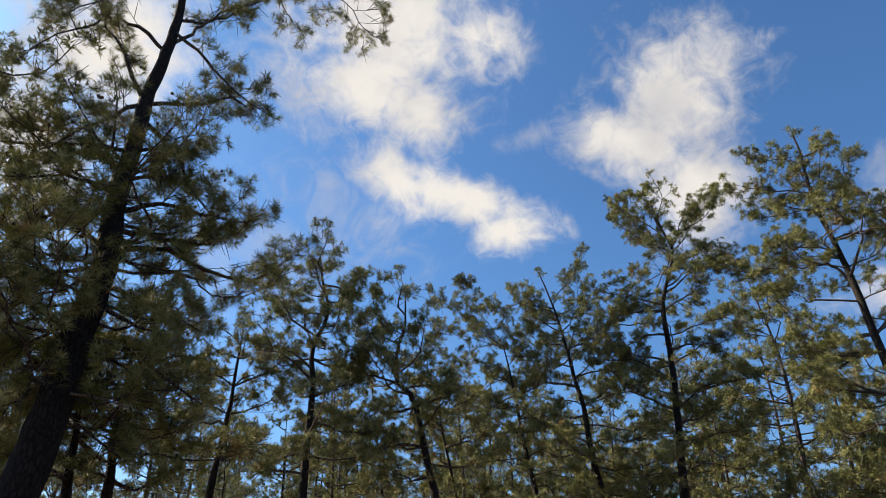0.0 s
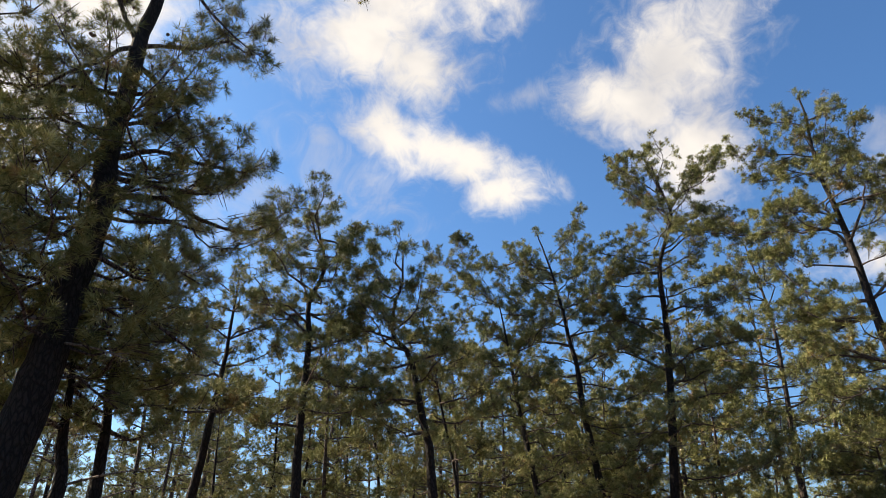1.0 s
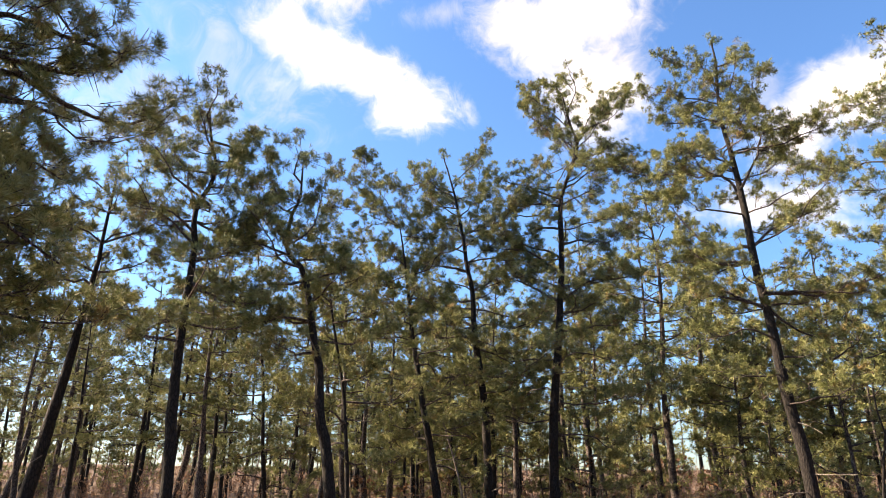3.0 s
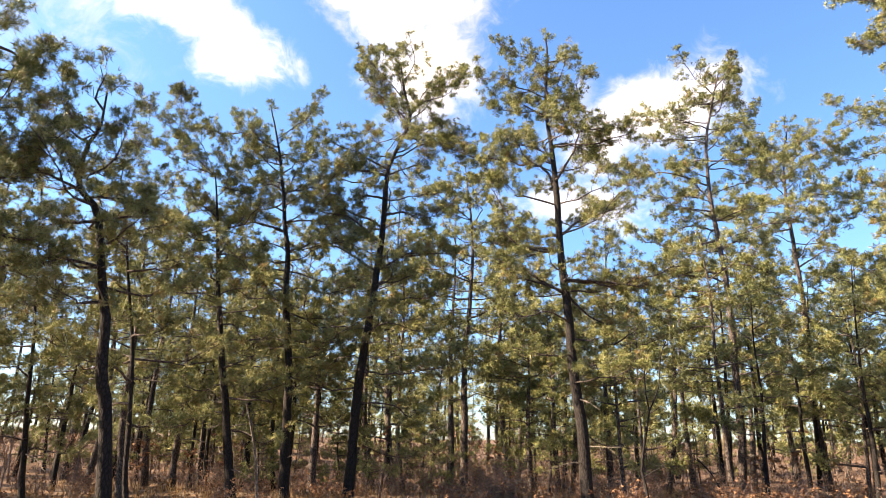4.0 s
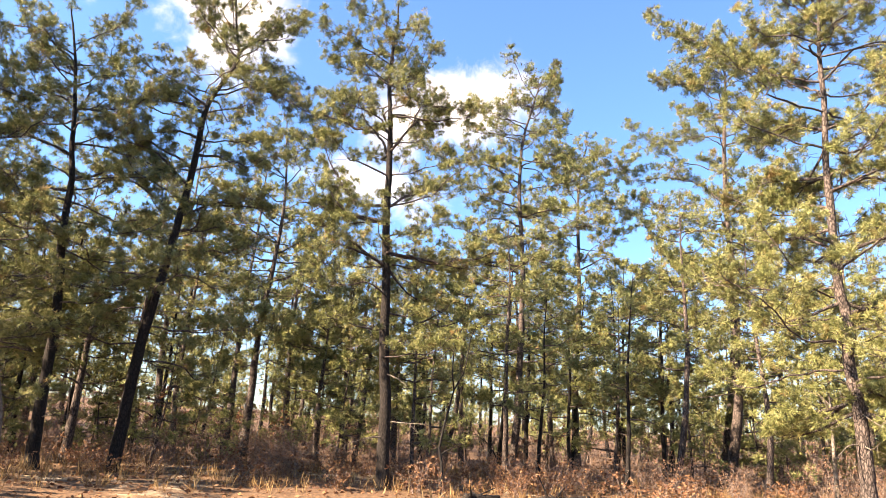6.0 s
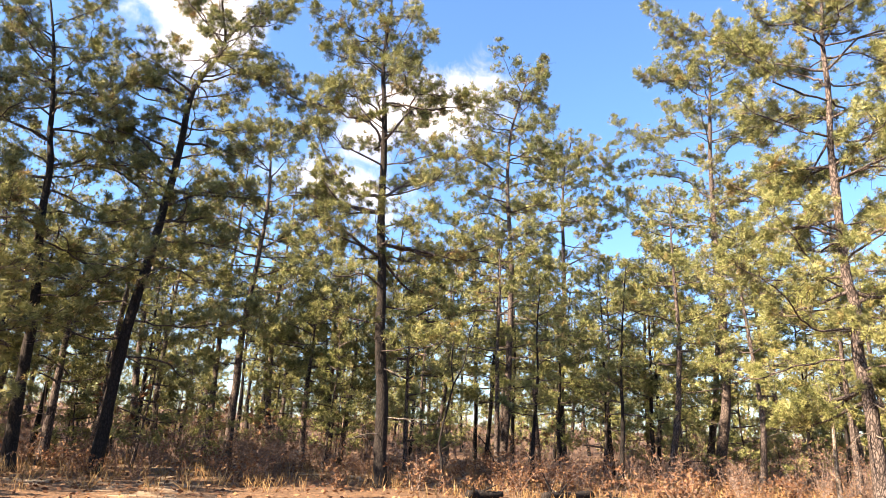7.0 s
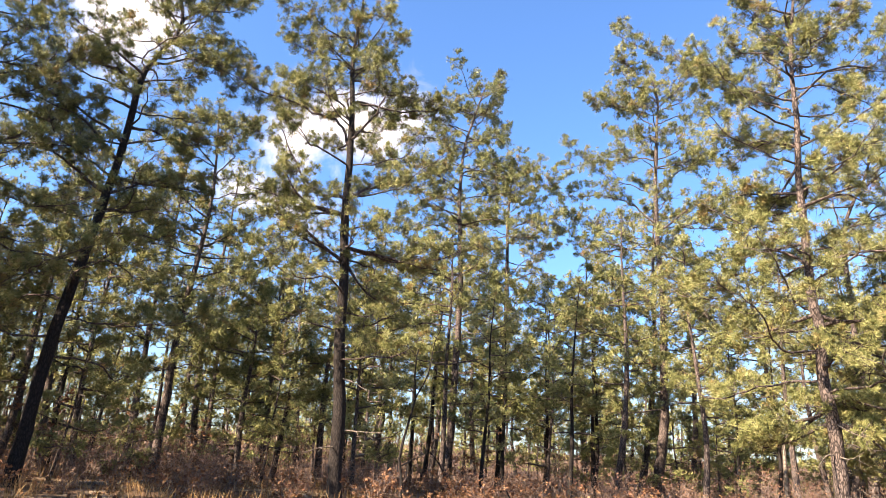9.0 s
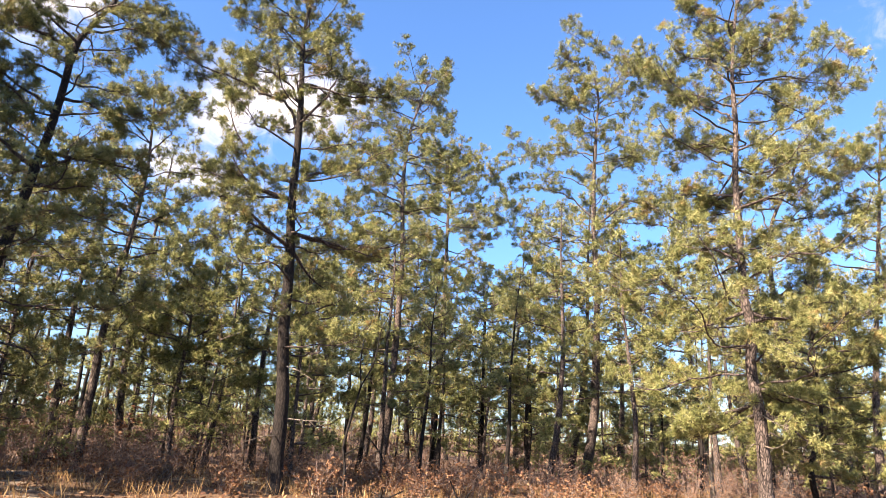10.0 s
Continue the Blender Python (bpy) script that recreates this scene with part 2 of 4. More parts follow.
    i, j = np.meshgrid(np.arange(n - 1), np.arange(sides), indexing="ij")
    k = (j + 1) % sides
    faces = np.stack([i * sides + j, i * sides + k, (i + 1) * sides + k, (i + 1) * sides + j], axis=-1).reshape(-1, 4)
    shape.add(ring.reshape(-1, 3), faces)


def sticks(shape, starts, ends, thick, thin):
    """Many straight three-sided twigs at once."""
    a, b = np.asarray(starts, dtype=float), np.asarray(ends, dtype=float)
    n = len(a)
    if not n:
        return
    way = unit(b - a)
    u = unit(np.cross(way, np.where(np.abs(way[:, 2:3]) > 0.9, [[1.0, 0, 0]], [[0, 0, 1.0]])))
    w = np.cross(way, u)
    rings = []
    for end, r in ((a, thick), (b, thin)):
        for turn in (0.0, 2.094, 4.189):
            rings.append(end + r * (math.cos(turn) * u + math.sin(turn) * w))
    faces = np.array([[0, 1, 4, 3], [1, 2, 5, 4], [2, 0, 3, 5]])
    shape.add(np.stack(rings, axis=1).reshape(-1, 3), (faces[None] + (np.arange(n) * 6)[:, None, None]).reshape(-1, 4))


def sprig(rng, count, length, width, core, feet=5):
    """One bristling tuft of needles, domed towards +z: vertices and triangles. core: how far apart the needles' feet lie."""
    base = rng.normal(0, 0.5 * core, (feet, 3)) * [1, 1, 0.6]
    foot = rng.integers(0, feet, count)
    way = unit(unit(rng.normal(0, 1, (count, 3))) + 0.55 * base[foot] / core + np.array([0, 0, 0.5]))
    side = unit(np.cross(way, rng.normal(0, 1, (count, 3))))
    reach = length * rng.uniform(0.7, 1.15, (count, 1))
    verts = np.vstack([base, base[foot] + way * reach * 0.3 + side * width, base[foot] + way * reach])
    idx = np.arange(count)
    faces = np.stack([foot, feet + idx, feet + count + idx], axis=1)
    return verts, faces


def scatter(shape, template, place, way, size, rng):
    """Copies of a template's geometry, each turned so that its +z lies along way."""
    verts, faces = template
    n = len(place)
    if not n:
        return
    way = unit(np.asarray(way, dtype=float))
    u = unit(np.cross(way, rng.normal(0, 1, (n, 3))))
    w = np.cross(way, u)
    basis = np.stack([u, w, way], axis=-1) * np.asarray(size)[:, None, None]
    v = np.einsum("nij,kj->nki", basis, verts) + np.asarray(place)[:, None, :]
    f = faces[None] + (np.arange(n) * len(verts))[:, None, None]
    shape.add(v.reshape(-1, 3), f.reshape(-1, faces.shape[1]))


def ground_z(x, y):
    """Height of the forest floor: a faint rise away from the clearing, with soft hummocks."""
    r = np.hypot(x, y)
    z = -0.35 + 0.026 * np.minimum(r, 25.0)
    z = z + 0.055 * np.clip(r - 42.0, 0.0, 110.0)
    return z + 0.06 * np.sin(0.55 * x + 0.3 * y) * np.sin(0.4 * y - 0.21 * x + 1.0) + 0.03 * np.sin(1.7 * x + 0.9) * np.sin(1.5 * y)


# ---- pines ----
LEAF_RNG = np.random.default_rng(11)
TUFTS = [sprig(LEAF_RNG, 50, 0.125, 0.0122, 0.08) for _ in range(6)]
TUFTS_FINE = [sprig(LEAF_RNG, 29, 0.14, 0.0205, 0.1) for _ in range(6)]
TUFTS_NEAR = [sprig(LEAF_RNG, 60, 0.135, 0.0072, 0.055) for _ in range(6)]
TUFTS_MID = [sprig(LEAF_RNG, 30, 0.16, 0.025, 0.11) for _ in range(6)]
TUFTS_FAR = [sprig(LEAF_RNG, 24, 0.23, 0.042, 0.18) for _ in range(6)]
TUFTS_HAZY = [sprig(LEAF_RNG, 7, 0.38, 0.125, 0.25, 3) for _ in range(6)]
cone_rings = [(0.0, 0.004), (0.014, 0.022), (0.04, 0.02), (0.06, 0.003)]
CONE_SHAPE = Shape()
tube(CONE_SHAPE, [(0, 0, z) for z, _ in cone_rings], [r for _, r in cone_rings], 5)
CONE_MESH = CONE_SHAPE.mesh("pine_cone", CONE, True)


def limb_growth(rng, line, radius, spread=0.78, every=0.22, detail=2):
    """Wood of one limb with its side boughs, and where its tufts sit: (Shape, places, ways). The tufts gather in flat plates on the outer
    half of each bough. detail: 2 near, 1 further off, 0 far."""
    wood = Shape()
    length = float(np.sum(np.linalg.norm(np.diff(np.asarray(line, dtype=float), axis=0), axis=1)))
    n = max(5, int(length / (0.5, 0.3, 0.22)[detail]))
    path = spline(line, n)
    sway = np.cumsum(rng.normal(0, (0.06, 0.05, 0.042)[detail], (n, 3)), axis=0)
    path = path + sway - sway[0]
    tube(wood, path, radius * (1 - 0.86 * np.linspace(0, 1, n) ** 0.8) + 0.004, (3, 4, 5)[detail], rng, 0.08)
    tangent = unit(np.gradient(path, axis=0))
    places, ways = [path[-1]], [tangent[-1]]
    twig_a, twig_b = [], []
    bare = min(0.3, 0.08 + 0.07 * length)
    count = max(3, int(length * (1 - bare) / every))
    flat = np.array([1.0, 1.0, 0.7])
    for k in range(count + 1):
        t = min(1.0, bare + (1 - bare) * (k + rng.uniform(0.1, 0.9)) / count)
        i = min(n - 2, int(t * (n - 1)))
        out = tangent[i]
        side = unit(np.cross(out, [0, 0, 1.0]) + 1e-6) * (1 if k % 2 else -1)
        way = unit(out * rng.uniform(0.35, 0.9) + side * rng.uniform(0.5, 1.1) + np.array([0, 0, rng.uniform(-0.05, 0.32)]))
        if k == count:
            way = unit(out + np.array([0, 0, 0.2]))
        reach = spread * rng.uniform(0.45, 1.3) * (1.2 - 0.6 * t) * min(1.6, 0.55 + length * 0.25)
        end = path[i] + way * reach + np.array([0, 0, 0.12 * reach])
        mid = path[i] + way * reach * 0.5 + rng.normal(0, 0.04, 3)
        if detail == 2:
            twig_a += [path[i], mid]
            twig_b += [mid, end]
        elif detail == 1:
            twig_a.append(path[i])
            twig_b.append(end)
        heads = [(end, end - mid + np.array([0, 0, 0.12]))]
        for _ in range(int(reach * (1.0, 1.7, 1.9)[detail] + rng.uniform(0.1, 1.1))):
            root = path[i] + (end - path[i]) * rng.uniform(0.3, 0.9)
            w2 = unit(way * 0.55 + rng.normal(0, 0.45, 3) + np.array([0, 0, 0.4]))
            tip = root + (w2 * rng.uniform(0.1, 0.34) + rng.normal(0, 0.05, 3)) * flat
            if detail == 2:
                twig_a.append(root)
                twig_b.append(tip)
            heads.append((tip, w2 + np.array([0, 0, 0.3])))
        for head, lead in heads:
            for _ in range((1, 2, 3)[detail] + (rng.uniform() < 0.4)):
                places.append(head + rng.normal(0, (0.12, 0.08, 0.062)[detail], 3))
                ways.append(lead + rng.normal(0, 0.3, 3))
        for _ in range((0, 1, 2)[detail]):
            root = path[i] + (end - path[i]) * rng.uniform(0.1, 0.8)
            w2 = unit(way * 0.5 + rng.normal(0, 0.6, 3) + np.array([0, 0, 0.1]))
            twig_a.append(root)
            twig_b.append(root + w2 * rng.uniform(0.15, 0.45))
    sticks(wood, twig_a, twig_b, 0.008, 0.004)
    return wood, np.array(places), np.array(ways)


def crown_shape(rng, places, ways, templates, size=(0.8, 1.25)):
    leaf = Shape()
    pick = rng.integers(0, len(templates), len(places))
    for i, template in enumerate(templates):
        m = pick == i
        scatter(leaf, template, places[m], ways[m], rng.uniform(*size, int(m.sum())), rng)
    return leaf


def trunk_shape(rng, line, radius, sides=10, root=1.35, step=0.35, tip=0.12):
    line = np.asarray(line, dtype=float)
    length = float(np.sum(np.linalg.norm(np.diff(line, axis=0), axis=1)))
    n = max(8, int(length / step))
    path = spline(line, n)
    sway = np.cumsum(rng.normal(0, 0.01, (n, 3)), axis=0)
    path[:, :2] += (sway - sway[0])[:, :2]
    t = np.linspace(0, 1, n)
    radii = radius * (1 - (1 - tip) * t**0.95) * (1 + (root - 1) * np.exp(-t * length / 0.35))
    shape = Shape()
    tube(shape, path, radii, sides, rng, 0.045)
    return shape, path, radii


def wild_limbs(rng, path, count, low, high, reach):
    """Limbs set round a trunk: their lines. Longest in the lower middle of the crown."""
    out = []
    n = len(path)
    turn = rng.uniform(0, 6.28)
    for k in range(count):
        t = low + (high - low) * (k + rng.uniform(0.2, 0.8)) / count
        i = min(n - 1, int(t * (n - 1)))
        turn += 2.4 + rng.normal(0, 0.4)
        f = (t - low) / (high - low)
        length = reach * (0.55 + 0.45 * math.sin(math.pi * min(1, 0.25 + f * 0.75))) * (1.0 - 0.3 * f) * rng.uniform(0.45, 1.35)
        rise = 0.02 + 0.55 * f * f + rng.normal(0, 0.1)
        a = np.array([math.cos(turn), math.sin(turn), rise])
        start = path[i]
        bend = np.array([rng.normal(0, 0.2), rng.normal(0, 0.2), rng.uniform(-0.1, 0.1)]) * length
        out.append([start, start + a * length * 0.35 + bend * 0.5, start + a * length * 0.7 - bend * 0.3, start + a * length + np.array([0, 0, 0.16 * length])])
    return out


def sketch(radius, *trunk):
    return {"radius": radius, "trunk": trunk, "limbs": []}


def limb(tree, *line):
    tree["limbs"].append(line)


PINE_LABEL = "pitch pine with dark plated bark and tufted green needles"
TAKEN = []


def grow(root, rng, trunk_line, radius, limbs, templates, detail=2, cones=0, snags=0, sides=10, spread=0.78, every=0.22, split=True, bark=BARK):
    """Parts of one pine under root, whose own place is the foot of the trunk."""
    foot = np.array(root.location)
    shape, path, radii = trunk_shape(rng, np.asarray(trunk_line, dtype=float) - foot, radius, sides, step=(1.2, 0.6, 0.35)[detail])
    places, ways, woods = [], [], []
    for line, gauge, thick in limbs(path, radii):
        wood, p, w = limb_growth(rng, line, gauge, spread, every * thick, detail)
        woods.append(wood)
        places.append(p)
        ways.append(w)
    tip_p = path[-1] + rng.normal(0, 0.12, (10, 3)) + np.array([0, 0, 0.05])
    places.append(tip_p)
    ways.append(rng.normal(0, 0.5, (10, 3)) + np.array([0, 0, 1.0]))
    if split:
        part("trunk", shape.mesh("trunk", bark, True), root)
        for wood in woods:
            part("branch", wood.mesh("branch", BARK, True), root)
    else:
        for wood in woods:
            for v, f in zip(wood.v, wood.f):
                shape.v.append(v)
                shape.f.append(f)
        joined, offset = Shape(), 0
        for v, f in zip(shape.v, shape.f):
            joined.add(v, f - f.min())
        part("trunk", joined.mesh("trunk", bark, True), root)
    for _ in range(snags):
        t = rng.uniform(0.12, 0.5)
        i = int(t * (len(path) - 1))
        a = rng.uniform(0, 6.28)
        way = np.array([math.cos(a), math.sin(a), rng.uniform(-0.25, 0.35)])
        reach = rng.uniform(0.4, 1.5)
        dead = Shape()
        line = spline([path[i], path[i] + way * reach * 0.5 + rng.normal(0, 0.06, 3), path[i] + way * reach + np.array([0, 0, rng.uniform(-0.2, 0.15)])], 6)
        tube(dead, line, np.linspace(0.02, 0.005, 6), 4)
        for _ in range(3):
            s = rng.integers(2, 5)
            tube(dead, [line[s], line[s] + unit(way + rng.normal(0, 0.7, 3)) * rng.uniform(0.12, 0.4)], [0.008, 0.003], 3)
        part("dead_branch", dead.mesh("dead_branch", BARK_DRY, True), root, "bare grey dead branch")
    places, ways = np.concatenate(places), np.concatenate(ways)
    crown = crown_shape(rng, places, ways, templates)
    tagged(part("crown", crown.mesh("crown", NEEDLES), root), kind="stuff")
    if cones:
        pick = rng.integers(0, len(places), cones)
        for i in pick:
            cone = part("pine_cone", CONE_MESH, root)
            cone.matrix_local = pose(*[float(v) for v in places[i] - 0.05 * unit(ways[i])], rng.uniform(0, 180), 0, rng.uniform(0, 360))
    return root


def key_pine(tree, seed, extra, low, high, reach, templates=TUFTS, cones=24, snags=3, gauge=1.0, spread=0.78, every=0.22, bark=BARK, label=PINE_LABEL):
    rng = np.random.default_rng(seed)
    line = [list(p) for p in tree["trunk"]]
    line[0][2] = float(ground_z(line[0][0], line[0][1])) - 0.12
    root = new("pine_tree")
    root.location = line[0]
    foot = np.array(line[0])
    TAKEN.append((line[0][0], line[0][1]))

    def limbs(path, radii):
        for given in tree["limbs"]:
            given = np.asarray(given, dtype=float) - foot
            i = int(np.argmin(np.linalg.norm(path - given[0], axis=1)))
            given[0] = path[i]
            yield given, gauge * min(radii[i] * 0.5, 0.03 + 0.012 * float(np.linalg.norm(given[-1] - given[0]))), 0.7
        for wild in wild_limbs(rng, path, extra, low, high, reach):
            yield wild, 0.028 * gauge, 1.0

    grow(root, rng, line, tree["radius"], limbs, templates, 2, cones, snags, spread=spread, every=every, bark=bark)
    return tagged(root, label, "tree", "pines")


def wild_pine(name, rng, height, radius, reach, limbs_count, low, templates, detail, split, snags=0, spread=0.6, every=0.26, lean=0.06, bark=BARK, label=PINE_LABEL):
    """A pine at the origin, for copying."""
    root = new(name)
    k = 5
    drift = np.cumsum(rng.normal(0, lean, (k, 2)) * height / k, axis=0)
    line = [(float(drift[i, 0] - drift[0, 0]), float(drift[i, 1] - drift[0, 1]), height * i / (k - 1) - 0.15) for i in range(k)]

    def limbs(path, radii):
        for wild in wild_limbs(rng, path, limbs_count, low, 0.97, reach):
            yield wild, 0.035, 1.0

    grow(root, rng, line, radius, limbs, templates, detail, 0, snags, 7 if split else 5, spread, every, split, bark)
    return tagged(root, label, "tree", "pines")

# ---- the pines round the clearing ----
tree = sketch(0.16, (3.8, 21.0, 0.1), (3.6, 21.1, 1.3), (3.2, 21.1, 3.5), (2.8, 21.1, 5.8), (2.5, 21.2, 8.1), (2.2, 21.2, 10.0))
limb(tree, (2.2, 21.2, 9.9), (1.7, 21.3, 10.5), (1.0, 21.4, 11.0))
limb(tree, (2.3, 21.2, 9.3), (2.6, 21.3, 10.1), (2.3, 21.6, 11.5))
limb(tree, (2.5, 21.2, 8.1), (3.0, 21.2, 8.5), (3.4, 21.3, 9.0))
limb(tree, (2.5, 21.2, 7.8), (1.8, 21.5, 8.0), (1.2, 21.8, 8.6))
limb(tree, (2.3, 21.2, 10.0), (1.7, 21.2, 10.5), (1.0, 21.3, 11.3), (0.1, 21.3, 11.8))
limb(tree, (1.7, 21.2, 10.5), (0.7, 21.3, 10.5), (-0.2, 21.3, 10.5))
limb(tree, (1.2, 21.3, 11.1), (1.2, 21.1, 11.8), (1.1, 21.0, 12.3))
limb(tree, (2.0, 21.2, 10.3), (1.1, 21.5, 10.0), (0.4, 21.8, 9.2))
limb(tree, (2.5, 21.2, 9.1), (1.6, 21.0, 8.6), (1.0, 20.8, 7.8))
limb(tree, (2.4, 21.2, 9.6), (3.2, 21.1, 9.6), (4.0, 21.0, 10.2))
limb(tree, (2.6, 21.2, 8.2), (1.7, 21.4, 7.9), (1.2, 21.7, 7.6))
key_pine(tree, 67, 24, 0.32, 0.88, 2.70, bark=BARK_CHAR_SHADE, label="pitch pine with charred, shade-darkened bark and tufted green needles")
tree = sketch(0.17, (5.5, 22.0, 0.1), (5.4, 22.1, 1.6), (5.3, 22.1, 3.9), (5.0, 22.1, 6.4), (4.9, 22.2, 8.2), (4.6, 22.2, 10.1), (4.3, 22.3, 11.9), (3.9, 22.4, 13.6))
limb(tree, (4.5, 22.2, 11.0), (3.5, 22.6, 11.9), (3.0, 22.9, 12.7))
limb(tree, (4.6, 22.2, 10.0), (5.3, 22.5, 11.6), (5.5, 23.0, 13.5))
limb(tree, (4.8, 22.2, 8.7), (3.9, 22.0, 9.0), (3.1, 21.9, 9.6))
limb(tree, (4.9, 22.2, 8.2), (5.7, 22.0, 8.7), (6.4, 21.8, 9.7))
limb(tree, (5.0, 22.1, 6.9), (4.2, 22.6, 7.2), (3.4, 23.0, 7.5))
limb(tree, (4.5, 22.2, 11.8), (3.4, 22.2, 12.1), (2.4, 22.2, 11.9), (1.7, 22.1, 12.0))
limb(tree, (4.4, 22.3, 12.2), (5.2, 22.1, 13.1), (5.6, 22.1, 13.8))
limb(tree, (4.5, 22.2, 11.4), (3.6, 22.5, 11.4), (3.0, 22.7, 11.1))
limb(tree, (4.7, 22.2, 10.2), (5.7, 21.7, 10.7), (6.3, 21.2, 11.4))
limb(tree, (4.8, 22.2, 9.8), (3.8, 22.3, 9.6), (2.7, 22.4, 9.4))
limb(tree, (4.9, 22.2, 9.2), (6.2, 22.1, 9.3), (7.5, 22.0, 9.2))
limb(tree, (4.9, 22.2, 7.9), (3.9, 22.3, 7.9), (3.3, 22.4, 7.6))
key_pine(tree, 66, 34, 0.30, 0.88, 2.92, bark=BARK_CHAR_SHADE, label="pitch pine with charred, shade-darkened bark and tufted green needles")
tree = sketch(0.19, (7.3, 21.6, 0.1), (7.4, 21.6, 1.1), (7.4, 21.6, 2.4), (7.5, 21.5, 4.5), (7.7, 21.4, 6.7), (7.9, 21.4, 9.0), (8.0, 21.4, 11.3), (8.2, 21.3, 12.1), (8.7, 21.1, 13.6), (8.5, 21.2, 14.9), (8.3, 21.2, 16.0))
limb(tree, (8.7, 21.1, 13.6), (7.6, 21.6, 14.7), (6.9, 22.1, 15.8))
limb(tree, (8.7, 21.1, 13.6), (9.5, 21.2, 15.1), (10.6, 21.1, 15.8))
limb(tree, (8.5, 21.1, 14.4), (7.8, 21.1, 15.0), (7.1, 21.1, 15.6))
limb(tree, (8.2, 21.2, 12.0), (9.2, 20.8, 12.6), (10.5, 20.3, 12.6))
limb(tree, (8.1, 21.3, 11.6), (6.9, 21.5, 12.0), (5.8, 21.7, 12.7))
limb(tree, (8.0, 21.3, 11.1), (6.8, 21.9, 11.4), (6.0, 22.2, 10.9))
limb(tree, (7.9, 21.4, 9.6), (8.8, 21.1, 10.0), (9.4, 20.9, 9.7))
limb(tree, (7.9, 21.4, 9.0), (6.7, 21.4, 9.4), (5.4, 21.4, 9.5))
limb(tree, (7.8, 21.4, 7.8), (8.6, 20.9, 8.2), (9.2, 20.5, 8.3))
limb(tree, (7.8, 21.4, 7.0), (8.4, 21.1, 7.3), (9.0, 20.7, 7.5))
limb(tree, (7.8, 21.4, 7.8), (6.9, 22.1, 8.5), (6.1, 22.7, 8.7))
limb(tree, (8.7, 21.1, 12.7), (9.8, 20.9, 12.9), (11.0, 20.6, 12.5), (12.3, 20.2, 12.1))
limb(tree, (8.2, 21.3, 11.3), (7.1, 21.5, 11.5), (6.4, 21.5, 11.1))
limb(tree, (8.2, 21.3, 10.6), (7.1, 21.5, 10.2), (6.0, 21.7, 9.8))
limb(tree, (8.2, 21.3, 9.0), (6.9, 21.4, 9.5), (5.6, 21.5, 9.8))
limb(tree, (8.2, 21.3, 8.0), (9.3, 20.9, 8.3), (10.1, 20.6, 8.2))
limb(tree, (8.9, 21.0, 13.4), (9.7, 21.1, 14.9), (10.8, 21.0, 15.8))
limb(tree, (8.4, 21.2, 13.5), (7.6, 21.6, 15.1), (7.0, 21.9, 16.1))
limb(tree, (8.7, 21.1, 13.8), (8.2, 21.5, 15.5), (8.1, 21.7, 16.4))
key_pine(tree, 76, 30, 0.24, 0.88, 3.24, bark=BARK_CHAR_SHADE, label="pitch pine with charred, shade-darkened bark and tufted green needles")
tree = sketch(0.19, (13.6, 25.8, 0.2), (13.6, 25.8, 0.7), (13.6, 25.8, 2.9), (13.6, 25.8, 4.8), (13.7, 25.8, 6.7), (13.8, 25.7, 8.7), (13.9, 25.7, 10.7), (13.8, 25.8, 12.9), (13.6, 25.9, 14.8))
limb(tree, (13.7, 25.8, 12.8), (14.7, 25.5, 13.9), (15.7, 25.2, 14.1))
limb(tree, (13.8, 25.8, 12.0), (12.7, 26.0, 12.9), (11.7, 26.2, 13.2))
limb(tree, (13.9, 25.7, 9.7), (12.8, 26.7, 10.7), (11.6, 27.7, 11.4))
limb(tree, (13.8, 25.7, 8.7), (14.7, 24.9, 9.4), (15.5, 24.0, 10.2))
limb(tree, (13.8, 25.7, 9.2), (12.3, 26.7, 9.8), (11.4, 27.3, 9.0))
limb(tree, (13.8, 25.7, 8.4), (12.6, 26.0, 8.5), (11.3, 26.3, 7.8))
limb(tree, (13.7, 25.8, 7.4), (14.7, 24.8, 7.7), (15.4, 23.9, 7.2))
key_pine(tree, 77, 34, 0.32, 0.97, 3.13, TUFTS_FINE)
tree = sketch(0.19, (12.4, 16.1, 0.1), (12.4, 16.2, 1.1), (12.3, 16.2, 2.7), (12.2, 16.3, 4.3), (12.1, 16.3, 6.0), (12.0, 16.4, 7.7), (12.0, 16.5, 9.6), (11.9, 16.5, 10.8), (11.8, 16.6, 12.1), (11.8, 16.6, 13.1), (11.9, 16.5, 14.4), (11.9, 16.5, 15.4))
limb(tree, (12.0, 16.5, 9.7), (11.7, 17.1, 10.7), (11.0, 18.0, 11.0), (10.1, 19.1, 11.5), (9.0, 20.4, 12.3))
limb(tree, (12.0, 16.5, 9.9), (12.3, 16.0, 10.7), (12.5, 15.6, 11.3), (13.3, 14.8, 11.2))
limb(tree, (12.0, 16.5, 8.0), (11.1, 16.9, 8.2), (10.4, 17.2, 8.9), (10.0, 17.3, 9.6))
limb(tree, (12.0, 16.4, 7.6), (11.4, 17.5, 8.0), (10.5, 18.8, 8.4))
limb(tree, (12.1, 16.4, 8.0), (12.8, 16.2, 8.7), (13.8, 15.7, 9.0))
limb(tree, (12.1, 16.4, 6.7), (12.8, 15.6, 6.6), (13.6, 14.8, 6.5))
limb(tree, (11.8, 16.6, 12.1), (11.4, 17.4, 12.7), (10.6, 18.4, 13.0))
limb(tree, (11.8, 16.6, 12.9), (10.8, 17.4, 13.7), (10.2, 18.0, 14.1))
limb(tree, (11.8, 16.6, 12.3), (12.5, 16.2, 12.8), (12.9, 16.1, 13.9))
